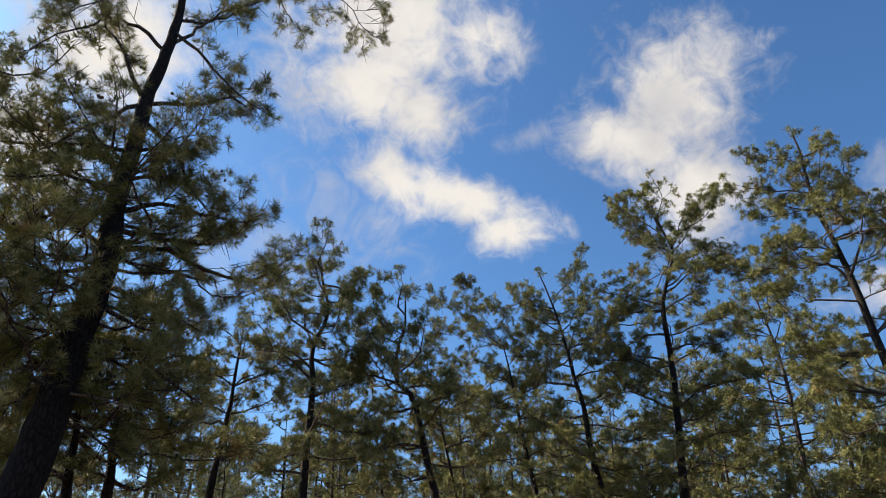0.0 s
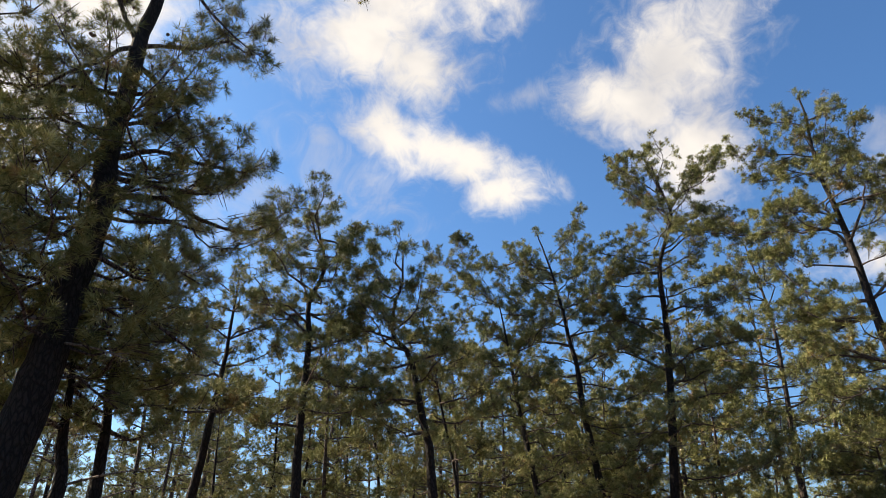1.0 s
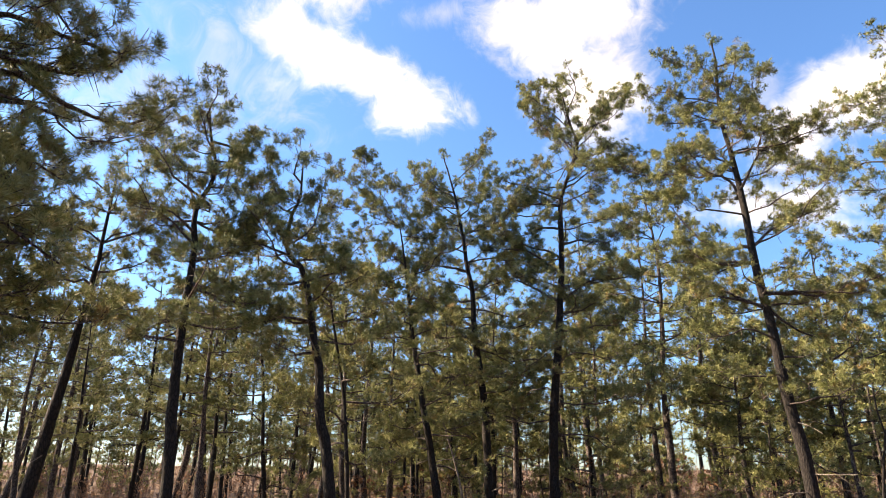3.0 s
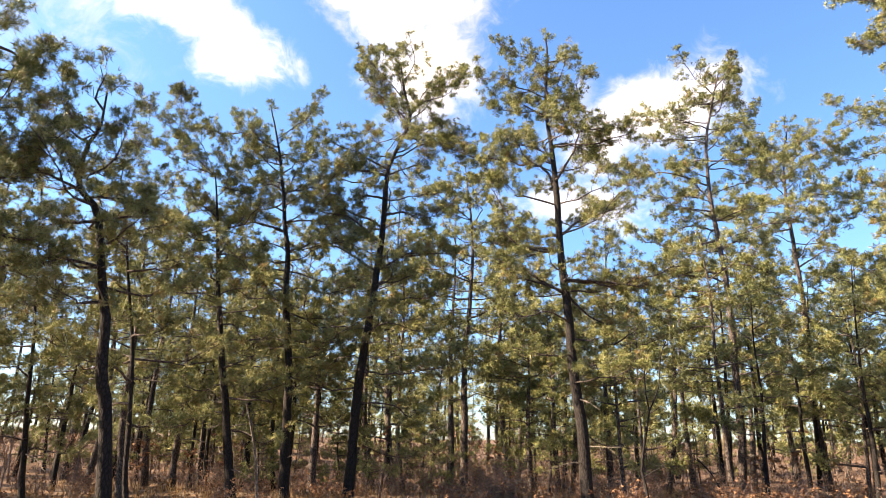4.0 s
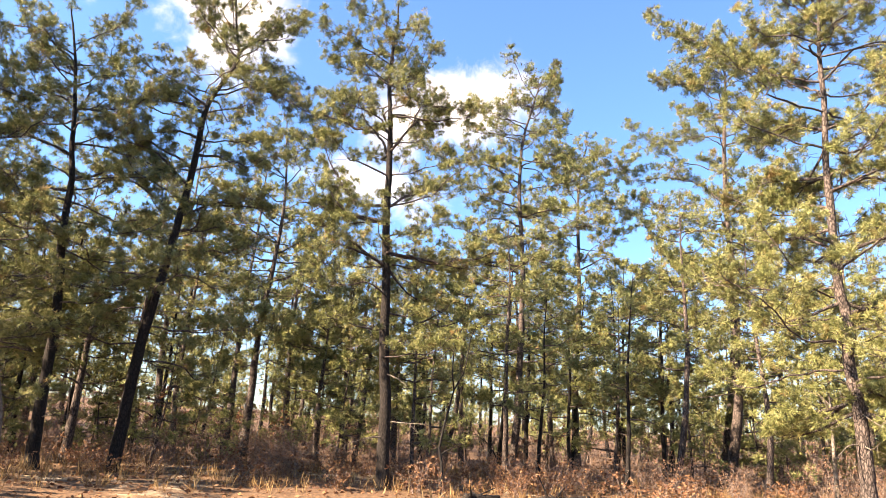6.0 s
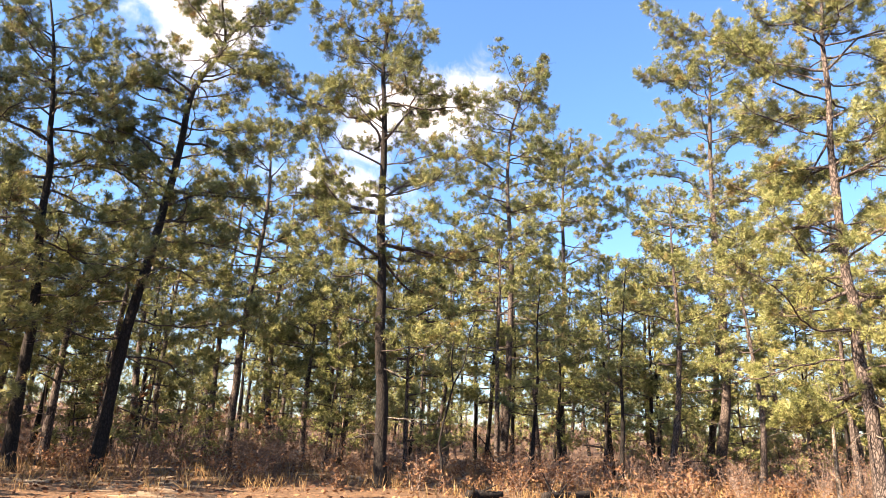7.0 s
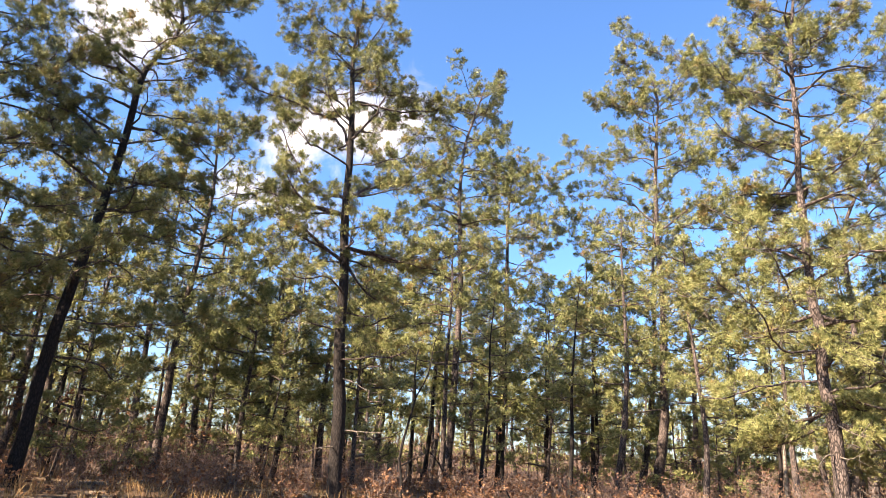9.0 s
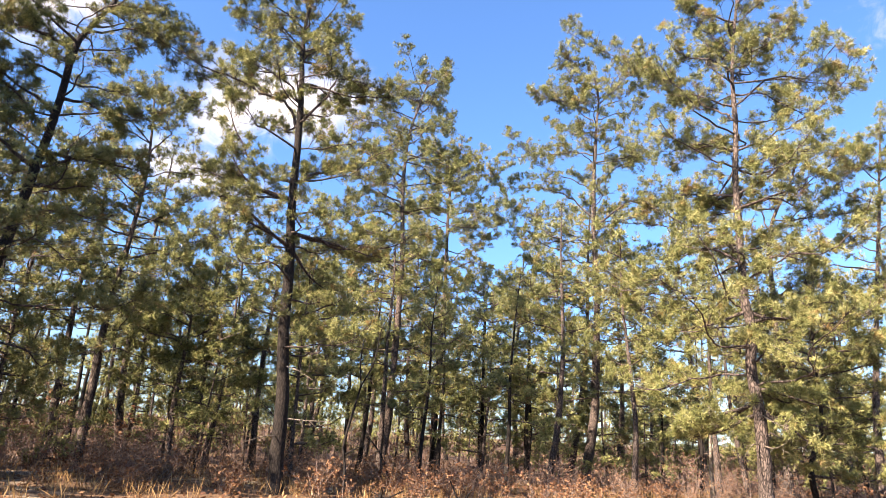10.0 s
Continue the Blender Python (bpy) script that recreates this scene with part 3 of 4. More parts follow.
limb(tree, (11.8, 16.6, 12.0), (12.2, 16.0, 11.8), (12.9, 15.3, 11.5))
limb(tree, (11.9, 16.6, 14.0), (11.5, 17.2, 14.8), (11.0, 17.9, 15.4))
limb(tree, (11.9, 16.6, 14.2), (12.3, 16.3, 14.5), (12.6, 16.2, 14.7))
limb(tree, (11.8, 16.6, 13.4), (11.2, 17.5, 13.5), (10.7, 18.2, 13.4))
limb(tree, (12.1, 16.4, 6.3), (12.7, 16.2, 5.7), (13.4, 15.9, 5.4))
limb(tree, (12.1, 16.4, 6.5), (11.1, 17.0, 6.9), (10.3, 17.4, 7.2))
limb(tree, (11.9, 16.5, 10.7), (11.5, 16.8, 11.2), (10.7, 17.3, 11.4))
limb(tree, (12.1, 16.4, 11.1), (12.8, 15.5, 11.0), (13.5, 14.7, 11.1))
limb(tree, (12.2, 16.3, 6.7), (13.0, 15.6, 6.6), (13.7, 14.9, 6.5), (14.5, 14.1, 6.8))
limb(tree, (12.1, 16.4, 7.6), (11.1, 16.8, 7.7), (10.2, 17.2, 8.5))
limb(tree, (12.1, 16.4, 6.5), (11.2, 16.9, 6.7), (10.6, 17.1, 6.5))
key_pine(tree, 68, 30, 0.24, 0.88, 2.81, bark=BARK_CHAR_SHADE, label="pitch pine with charred, shade-darkened bark and tufted green needles")
tree = sketch(0.20, (22.9, 20.4, 0.2), (22.9, 20.4, 0.4), (23.0, 20.2, 2.7), (23.1, 20.2, 5.5), (23.1, 20.2, 8.2), (23.0, 20.3, 11.1), (22.9, 20.4, 13.6), (23.0, 20.3, 16.0), (23.3, 20.0, 17.8), (23.5, 19.6, 19.1))
limb(tree, (23.0, 20.4, 12.8), (22.4, 20.7, 13.8), (21.7, 21.2, 14.5))
limb(tree, (23.0, 20.3, 12.2), (22.1, 21.1, 12.3), (21.3, 21.7, 11.9))
limb(tree, (23.0, 20.3, 11.7), (23.3, 19.4, 12.0), (23.6, 18.4, 12.0))
limb(tree, (23.0, 20.3, 11.1), (22.1, 21.3, 10.7), (21.5, 21.8, 10.1))
limb(tree, (23.0, 20.3, 15.4), (22.3, 21.4, 16.0), (21.6, 22.6, 16.3))
limb(tree, (23.0, 20.3, 16.0), (23.4, 19.2, 16.1), (23.5, 18.6, 15.7))
limb(tree, (22.9, 20.4, 14.5), (23.8, 19.5, 15.2), (24.7, 18.5, 15.0))
limb(tree, (23.0, 20.2, 9.8), (23.6, 19.2, 9.6), (24.0, 18.6, 9.2))
limb(tree, (23.1, 20.2, 9.0), (22.3, 21.1, 9.4), (21.6, 21.8, 9.1))
limb(tree, (23.2, 20.1, 17.5), (22.8, 20.8, 17.9), (22.6, 21.4, 17.9))
limb(tree, (22.7, 20.6, 13.4), (21.5, 21.8, 14.1), (20.4, 22.8, 14.4), (19.5, 23.7, 15.3))
limb(tree, (23.1, 20.2, 11.2), (22.4, 21.2, 11.7), (21.6, 22.4, 11.5))
limb(tree, (23.0, 20.3, 14.8), (23.4, 19.4, 14.5), (24.0, 18.4, 14.2))
limb(tree, (23.0, 20.3, 16.2), (22.2, 21.0, 16.9), (21.3, 21.7, 16.9))
limb(tree, (23.1, 20.2, 17.2), (23.7, 19.6, 17.6), (24.1, 19.3, 17.2))
limb(tree, (23.1, 20.2, 10.5), (23.8, 19.6, 10.9), (24.5, 19.1, 10.5))
limb(tree, (23.0, 20.3, 9.5), (22.3, 21.0, 9.6), (21.6, 21.7, 9.3))
key_pine(tree, 69, 43, 0.24, 0.96, 3.78, TUFTS_FINE)
tree = sketch(0.22, (30.8, 22.4, 0.2), (30.8, 22.4, 1.2), (30.7, 22.5, 3.8), (30.8, 22.4, 6.7), (30.9, 22.3, 9.9), (30.8, 22.3, 12.8), (30.8, 22.3, 15.2), (30.9, 22.2, 17.4), (31.1, 21.8, 19.0))
limb(tree, (30.8, 22.3, 16.7), (30.1, 23.5, 17.4), (29.5, 24.4, 17.8))
limb(tree, (30.8, 22.3, 16.3), (31.4, 20.9, 17.3), (31.8, 20.0, 17.5))
limb(tree, (30.8, 22.3, 14.5), (31.6, 21.0, 14.9), (32.2, 19.9, 14.5))
limb(tree, (30.8, 22.3, 13.5), (30.4, 23.3, 13.2), (30.1, 24.2, 12.3))
limb(tree, (30.8, 22.3, 11.2), (31.1, 21.1, 11.7), (31.3, 20.2, 11.3))
key_pine(tree, 70, 43, 0.24, 0.97, 4.00, TUFTS_FINE)
tree = sketch(0.25, (29.8, 14.1, 0.2), (29.9, 14.0, 1.4), (30.0, 13.7, 3.6), (30.0, 13.6, 5.8), (30.0, 13.5, 7.9), (30.0, 13.5, 9.8), (30.0, 13.6, 12.6), (30.0, 13.5, 15.6), (30.1, 13.4, 18.2), (30.1, 13.3, 20.0), (30.0, 13.7, 21.8))
limb(tree, (30.1, 13.4, 18.2), (30.2, 14.8, 19.6), (30.2, 17.1, 20.5))
limb(tree, (30.1, 13.3, 19.7), (29.2, 14.3, 20.9), (28.5, 14.6, 21.7))
limb(tree, (30.1, 13.3, 19.4), (30.8, 12.0, 20.9), (31.4, 11.0, 21.2))
limb(tree, (30.0, 13.5, 16.5), (30.0, 15.5, 17.0), (29.6, 18.7, 17.0))
limb(tree, (30.0, 13.5, 15.9), (30.1, 11.8, 16.4), (30.0, 10.5, 16.0))
limb(tree, (30.0, 13.6, 13.2), (29.9, 15.3, 14.4), (29.5, 18.2, 14.9))
limb(tree, (30.0, 13.5, 12.6), (30.4, 11.9, 13.8), (30.7, 10.5, 13.3))
limb(tree, (30.0, 13.6, 11.7), (30.4, 12.6, 11.1), (31.0, 11.1, 9.9))
limb(tree, (30.0, 13.6, 11.4), (29.0, 14.8, 11.9), (28.1, 16.1, 11.6))
limb(tree, (30.0, 13.5, 9.8), (29.0, 14.9, 9.4), (28.0, 16.2, 8.8))
limb(tree, (30.0, 13.5, 7.4), (30.1, 12.8, 7.8), (30.1, 11.8, 7.6), (30.3, 10.7, 6.7))
limb(tree, (30.0, 13.5, 8.7), (30.8, 12.6, 9.3), (31.7, 11.3, 9.9))
limb(tree, (30.0, 13.6, 7.1), (29.5, 14.4, 7.4), (29.1, 15.0, 8.1))
key_pine(tree, 71, 55, 0.22, 0.95, 4.64, TUFTS_FINE)
tree = sketch(0.17, (16.7, 5.7, 0.0), (16.7, 5.8, 0.9), (16.7, 5.8, 1.5), (16.7, 5.8, 2.6), (16.7, 5.9, 3.6), (16.7, 5.8, 4.6), (16.7, 5.9, 5.6), (16.7, 5.9, 7.3), (16.7, 5.9, 8.5), (16.7, 5.8, 10.0), (16.7, 5.8, 11.2), (16.7, 5.7, 12.2), (16.7, 5.5, 13.9), (16.8, 5.4, 15.4))
limb(tree, (16.7, 5.8, 10.0), (16.9, 6.2, 10.7), (17.1, 7.3, 11.7), (17.2, 8.4, 13.2), (17.2, 10.3, 15.0))
limb(tree, (16.5, 7.2, 11.4), (16.9, 6.3, 12.2), (17.3, 5.7, 13.1))
limb(tree, (16.7, 5.8, 11.2), (17.1, 5.1, 12.2), (17.6, 4.1, 12.9))
limb(tree, (16.7, 5.7, 11.0), (16.7, 4.9, 10.8), (16.7, 3.8, 10.1))
limb(tree, (16.7, 5.9, 9.4), (16.5, 6.5, 9.4), (16.4, 7.3, 9.0))
limb(tree, (16.7, 5.9, 8.6), (16.8, 5.4, 8.8), (17.0, 4.1, 9.0))
limb(tree, (16.7, 5.9, 8.8), (16.8, 6.5, 8.1), (16.9, 6.9, 7.4))
limb(tree, (16.7, 5.9, 7.7), (16.6, 5.1, 7.8), (16.5, 4.3, 7.4))
limb(tree, (16.7, 5.9, 7.9), (16.8, 6.7, 7.8), (16.8, 7.4, 6.8))
limb(tree, (16.7, 5.7, 12.2), (16.9, 6.5, 13.3), (17.1, 7.1, 14.9))
limb(tree, (16.7, 5.6, 13.0), (17.1, 4.8, 13.8), (17.4, 4.1, 14.4))
limb(tree, (16.7, 5.9, 6.4), (16.4, 6.4, 6.5), (16.1, 7.1, 6.3))
limb(tree, (16.7, 5.9, 6.2), (17.0, 5.1, 6.5), (17.3, 4.5, 6.4))
limb(tree, (16.7, 5.8, 5.0), (16.4, 6.4, 4.7), (16.1, 7.2, 4.4))
limb(tree, (16.7, 5.8, 4.6), (16.7, 5.1, 4.9), (16.7, 4.6, 4.6))
limb(tree, (16.7, 5.8, 2.8), (16.7, 6.5, 2.5), (16.6, 7.7, 2.0))
limb(tree, (16.7, 5.9, 3.2), (17.0, 5.3, 3.1), (17.3, 4.6, 3.0))
limb(tree, (16.7, 5.8, 2.5), (16.7, 5.2, 2.2), (16.7, 4.8, 1.9))
limb(tree, (16.7, 5.7, 11.2), (17.0, 4.6, 11.1), (17.2, 3.9, 10.8), (17.5, 3.2, 10.6))
limb(tree, (16.7, 5.8, 8.7), (16.6, 5.2, 8.6), (16.6, 4.3, 8.8))
limb(tree, (16.7, 5.9, 9.4), (16.8, 6.8, 9.4), (16.9, 7.7, 9.3))
limb(tree, (16.7, 5.8, 7.2), (16.8, 6.6, 7.5), (16.9, 7.3, 7.8))
limb(tree, (16.7, 5.8, 6.9), (16.4, 6.6, 6.6), (16.2, 7.2, 6.3))
limb(tree, (16.7, 5.9, 2.8), (16.5, 6.7, 2.4), (16.4, 7.9, 2.0))
limb(tree, (16.7, 5.9, 2.6), (16.6, 6.5, 2.3), (16.6, 7.1, 2.1))
limb(tree, (16.7, 5.9, 3.2), (16.6, 5.1, 3.0), (16.4, 4.3, 2.8))
limb(tree, (16.7, 5.8, 2.7), (16.7, 5.1, 2.5), (16.8, 4.3, 2.4))
limb(tree, (16.7, 5.9, 4.9), (17.0, 5.0, 4.9), (17.2, 4.3, 5.3))
limb(tree, (16.7, 5.9, 8.0), (16.5, 6.7, 8.1), (16.3, 7.2, 8.0))
key_pine(tree, 82, 39, 0.27, 0.97, 3.24)
# the near-black bark colour carries the shade of these backlit left trunks
tree = sketch(0.13, (-2.5, 14.3, -0.1), (-2.6, 14.2, 2.1), (-2.7, 14.2, 3.5), (-2.7, 14.2, 4.8), (-2.7, 14.2, 6.3), (-2.8, 14.2, 7.3), (-2.5, 14.3, 8.3), (-2.7, 14.2, 9.2), (-2.8, 14.2, 9.9))
limb(tree, (-2.8, 14.2, 7.3), (-3.1, 14.4, 8.4), (-3.8, 14.6, 9.5))
limb(tree, (-2.5, 14.3, 8.3), (-2.1, 14.4, 8.8), (-2.0, 14.4, 9.2))
limb(tree, (-2.7, 14.2, 7.1), (-2.2, 14.3, 6.8), (-1.5, 14.4, 7.0))
limb(tree, (-2.7, 14.2, 6.5), (-3.3, 14.0, 6.9), (-3.9, 13.8, 7.0))
limb(tree, (-2.7, 14.2, 6.1), (-2.0, 14.3, 6.3), (-1.6, 14.2, 6.5))
limb(tree, (-2.7, 14.2, 4.9), (-3.1, 13.9, 4.6), (-3.7, 13.6, 4.2))
limb(tree, (-2.7, 14.2, 5.5), (-2.0, 14.2, 5.2), (-1.2, 14.2, 5.2))
key_pine(tree, 65, 23, 0.34, 0.95, 1.73, bark=BARK_CHAR_SHADE, label="pitch pine with charred, shade-darkened bark and tufted green needles")
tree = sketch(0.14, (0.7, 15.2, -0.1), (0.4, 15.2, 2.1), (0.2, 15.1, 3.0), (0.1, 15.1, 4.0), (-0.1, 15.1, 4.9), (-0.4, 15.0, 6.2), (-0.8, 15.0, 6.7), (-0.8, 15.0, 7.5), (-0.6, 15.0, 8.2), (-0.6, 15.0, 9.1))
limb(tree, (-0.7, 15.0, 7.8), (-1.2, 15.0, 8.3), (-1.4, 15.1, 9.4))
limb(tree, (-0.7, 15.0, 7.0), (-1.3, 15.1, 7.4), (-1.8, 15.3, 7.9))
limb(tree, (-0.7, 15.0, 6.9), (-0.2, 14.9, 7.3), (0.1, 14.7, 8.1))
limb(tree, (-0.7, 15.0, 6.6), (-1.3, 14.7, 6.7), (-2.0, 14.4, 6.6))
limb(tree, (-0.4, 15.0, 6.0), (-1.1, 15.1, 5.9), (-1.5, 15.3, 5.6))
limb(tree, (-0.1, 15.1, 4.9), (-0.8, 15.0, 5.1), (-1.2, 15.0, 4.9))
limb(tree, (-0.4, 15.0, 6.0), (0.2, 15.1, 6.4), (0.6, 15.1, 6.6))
key_pine(tree, 72, 15, 0.34, 0.95, 1.73, bark=BARK_CHAR_SHADE, label="pitch pine with charred, shade-darkened bark and tufted green needles")
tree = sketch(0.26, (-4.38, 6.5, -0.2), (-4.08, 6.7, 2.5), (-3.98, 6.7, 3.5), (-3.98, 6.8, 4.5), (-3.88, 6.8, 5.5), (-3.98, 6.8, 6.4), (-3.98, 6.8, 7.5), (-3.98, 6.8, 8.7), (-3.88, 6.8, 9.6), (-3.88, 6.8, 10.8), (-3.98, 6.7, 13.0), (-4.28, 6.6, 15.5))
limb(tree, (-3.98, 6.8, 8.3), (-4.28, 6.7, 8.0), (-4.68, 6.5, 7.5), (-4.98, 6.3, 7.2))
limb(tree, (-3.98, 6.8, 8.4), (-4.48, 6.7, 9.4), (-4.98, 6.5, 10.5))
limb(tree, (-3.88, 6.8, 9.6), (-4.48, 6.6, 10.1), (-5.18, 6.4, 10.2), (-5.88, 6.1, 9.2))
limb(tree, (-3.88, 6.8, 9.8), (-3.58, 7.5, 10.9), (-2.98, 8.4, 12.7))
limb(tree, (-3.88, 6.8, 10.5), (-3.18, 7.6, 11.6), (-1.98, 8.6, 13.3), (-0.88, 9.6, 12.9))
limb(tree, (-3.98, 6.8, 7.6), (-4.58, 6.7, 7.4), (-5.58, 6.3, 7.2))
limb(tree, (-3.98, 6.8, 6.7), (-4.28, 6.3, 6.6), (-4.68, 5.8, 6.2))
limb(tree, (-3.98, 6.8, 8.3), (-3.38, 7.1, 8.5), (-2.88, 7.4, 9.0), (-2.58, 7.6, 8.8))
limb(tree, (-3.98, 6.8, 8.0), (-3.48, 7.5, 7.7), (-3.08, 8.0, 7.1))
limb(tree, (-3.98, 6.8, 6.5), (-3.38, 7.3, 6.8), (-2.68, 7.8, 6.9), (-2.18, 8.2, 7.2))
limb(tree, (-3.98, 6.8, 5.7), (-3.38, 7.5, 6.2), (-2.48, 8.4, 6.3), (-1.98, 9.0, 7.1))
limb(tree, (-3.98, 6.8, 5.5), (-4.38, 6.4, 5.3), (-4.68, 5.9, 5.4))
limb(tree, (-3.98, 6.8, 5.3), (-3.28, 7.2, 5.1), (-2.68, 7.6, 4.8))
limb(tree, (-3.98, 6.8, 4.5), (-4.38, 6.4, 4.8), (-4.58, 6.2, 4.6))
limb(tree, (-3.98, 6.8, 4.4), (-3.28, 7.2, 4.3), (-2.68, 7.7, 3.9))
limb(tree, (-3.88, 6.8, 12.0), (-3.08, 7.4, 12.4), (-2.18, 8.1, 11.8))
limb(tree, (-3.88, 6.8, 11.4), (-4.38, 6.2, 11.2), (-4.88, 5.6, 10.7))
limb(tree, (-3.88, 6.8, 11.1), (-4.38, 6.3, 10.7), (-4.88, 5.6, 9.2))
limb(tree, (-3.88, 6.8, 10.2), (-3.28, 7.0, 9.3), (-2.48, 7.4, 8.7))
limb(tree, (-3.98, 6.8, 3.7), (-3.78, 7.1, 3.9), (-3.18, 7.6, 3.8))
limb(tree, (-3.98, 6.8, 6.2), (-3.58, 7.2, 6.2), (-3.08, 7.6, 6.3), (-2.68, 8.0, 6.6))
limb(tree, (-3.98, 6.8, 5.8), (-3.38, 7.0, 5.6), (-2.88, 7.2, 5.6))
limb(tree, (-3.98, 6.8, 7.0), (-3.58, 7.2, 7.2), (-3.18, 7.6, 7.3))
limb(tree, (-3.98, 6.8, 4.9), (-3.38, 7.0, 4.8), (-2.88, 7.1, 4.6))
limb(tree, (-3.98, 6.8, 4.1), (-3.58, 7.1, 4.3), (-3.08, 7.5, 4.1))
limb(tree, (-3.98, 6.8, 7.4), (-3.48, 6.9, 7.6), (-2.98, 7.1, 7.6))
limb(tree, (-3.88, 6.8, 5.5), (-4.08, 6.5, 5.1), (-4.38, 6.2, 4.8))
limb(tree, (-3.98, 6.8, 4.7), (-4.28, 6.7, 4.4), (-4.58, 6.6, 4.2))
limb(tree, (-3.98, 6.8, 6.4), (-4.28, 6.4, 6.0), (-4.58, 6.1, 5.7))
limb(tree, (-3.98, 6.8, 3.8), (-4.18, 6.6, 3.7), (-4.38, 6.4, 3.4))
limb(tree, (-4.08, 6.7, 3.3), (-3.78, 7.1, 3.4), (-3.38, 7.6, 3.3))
key_pine(tree, 78, 38, 0.2, 0.55, 2.3, TUFTS_NEAR, cones=90, gauge=0.8, spread=0.62, every=0.27, bark=BARK_CHAR_SHADE, label="leaning pitch pine with charred, shade-darkened bark and drooping tufted twigs")
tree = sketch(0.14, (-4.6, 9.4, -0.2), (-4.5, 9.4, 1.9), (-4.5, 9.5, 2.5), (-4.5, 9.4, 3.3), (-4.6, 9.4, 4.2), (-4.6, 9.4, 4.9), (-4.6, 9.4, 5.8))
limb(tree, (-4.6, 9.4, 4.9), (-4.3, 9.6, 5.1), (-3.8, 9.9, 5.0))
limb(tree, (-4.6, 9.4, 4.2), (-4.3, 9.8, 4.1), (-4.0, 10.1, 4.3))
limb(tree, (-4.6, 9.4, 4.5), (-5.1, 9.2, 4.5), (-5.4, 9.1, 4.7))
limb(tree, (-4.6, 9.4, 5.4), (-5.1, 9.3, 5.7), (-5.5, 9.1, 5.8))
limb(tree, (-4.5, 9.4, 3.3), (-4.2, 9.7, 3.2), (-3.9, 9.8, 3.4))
key_pine(tree, 75, 9, 0.5, 0.97, 1.94, bark=BARK_CHAR_SHADE, label="pitch pine with charred, shade-darkened bark and tufted green needles")
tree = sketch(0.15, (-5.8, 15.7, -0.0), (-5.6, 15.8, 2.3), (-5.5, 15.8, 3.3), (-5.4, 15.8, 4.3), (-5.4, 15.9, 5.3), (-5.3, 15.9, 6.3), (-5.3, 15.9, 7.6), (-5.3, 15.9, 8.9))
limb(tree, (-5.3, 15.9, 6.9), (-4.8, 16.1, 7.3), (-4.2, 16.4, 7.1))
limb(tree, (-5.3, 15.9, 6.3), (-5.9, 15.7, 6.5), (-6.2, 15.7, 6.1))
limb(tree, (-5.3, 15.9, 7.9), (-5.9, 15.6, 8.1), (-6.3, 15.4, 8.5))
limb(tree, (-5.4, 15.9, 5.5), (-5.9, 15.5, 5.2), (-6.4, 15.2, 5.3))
key_pine(tree, 74, 14, 0.5, 0.97, 2.05, bark=BARK_CHAR_SHADE, label="pitch pine with charred, shade-darkened bark and tufted green needles")
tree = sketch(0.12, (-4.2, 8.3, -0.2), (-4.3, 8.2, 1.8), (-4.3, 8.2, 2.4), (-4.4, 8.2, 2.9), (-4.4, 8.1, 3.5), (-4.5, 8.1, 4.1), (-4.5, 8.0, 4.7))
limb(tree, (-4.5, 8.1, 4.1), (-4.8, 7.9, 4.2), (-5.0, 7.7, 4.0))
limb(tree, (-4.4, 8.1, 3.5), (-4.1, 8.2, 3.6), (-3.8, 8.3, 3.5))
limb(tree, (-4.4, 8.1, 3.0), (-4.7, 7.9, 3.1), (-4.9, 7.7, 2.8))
key_pine(tree, 73, 10, 0.5, 0.97, 1.73, bark=BARK_CHAR_SHADE, label="pitch pine with charred, shade-darkened bark and tufted green needles")
tree = sketch(0.15, (6.8, 24.0, 0.2), (6.8, 24.0, 1.5), (6.8, 24.0, 2.9), (6.8, 24.0, 4.4), (6.9, 24.0, 5.4), (6.9, 24.0, 6.5))
limb(tree, (6.9, 24.0, 5.4), (7.6, 24.0, 5.9), (8.2, 24.1, 5.8))
limb(tree, (6.9, 24.0, 6.0), (6.3, 24.3, 6.3), (5.8, 24.7, 6.3))
key_pine(tree, 83, 19, 0.34, 0.97, 2.05, TUFTS_FINE)
tree = sketch(0.14, (17.5, 25.0, 0.2), (17.4, 25.0, 2.2), (17.4, 25.1, 4.6), (17.3, 25.1, 6.6), (17.3, 25.2, 8.2))
limb(tree, (17.3, 25.1, 6.6), (16.6, 25.7, 7.1), (16.1, 26.2, 6.8))
limb(tree, (17.3, 25.1, 6.4), (18.0, 24.6, 7.0), (18.6, 24.2, 6.7))
key_pine(tree, 84, 19, 0.38, 0.97, 2.05, TUFTS_FINE)
tree = sketch(0.16, (15.7, 24.1, 0.2), (15.7, 24.1, 0.4), (15.6, 24.1, 3.0), (15.7, 24.1, 4.9), (15.7, 24.1, 6.3))
limb(tree, (15.7, 24.1, 5.3), (14.8, 24.5, 5.5), (14.2, 24.8, 5.2))
key_pine(tree, 85, 16, 0.38, 0.97, 2.05, TUFTS_FINE)
tree = sketch(0.17, (23.8, 5.7, 0.2), (23.8, 5.7, 1.1), (23.8, 5.6, 2.8), (23.8, 5.6, 4.9), (23.8, 5.6, 6.4), (23.8, 5.5, 9.3), (23.9, 4.7, 11.2), (23.9, 4.3, 12.6))
limb(tree, (23.8, 5.6, 9.2), (23.9, 5.9, 10.7), (24.0, 5.5, 12.5))
limb(tree, (23.8, 5.5, 9.2), (23.5, 4.3, 9.9), (23.2, 3.1, 10.5), (23.0, 2.2, 10.8))
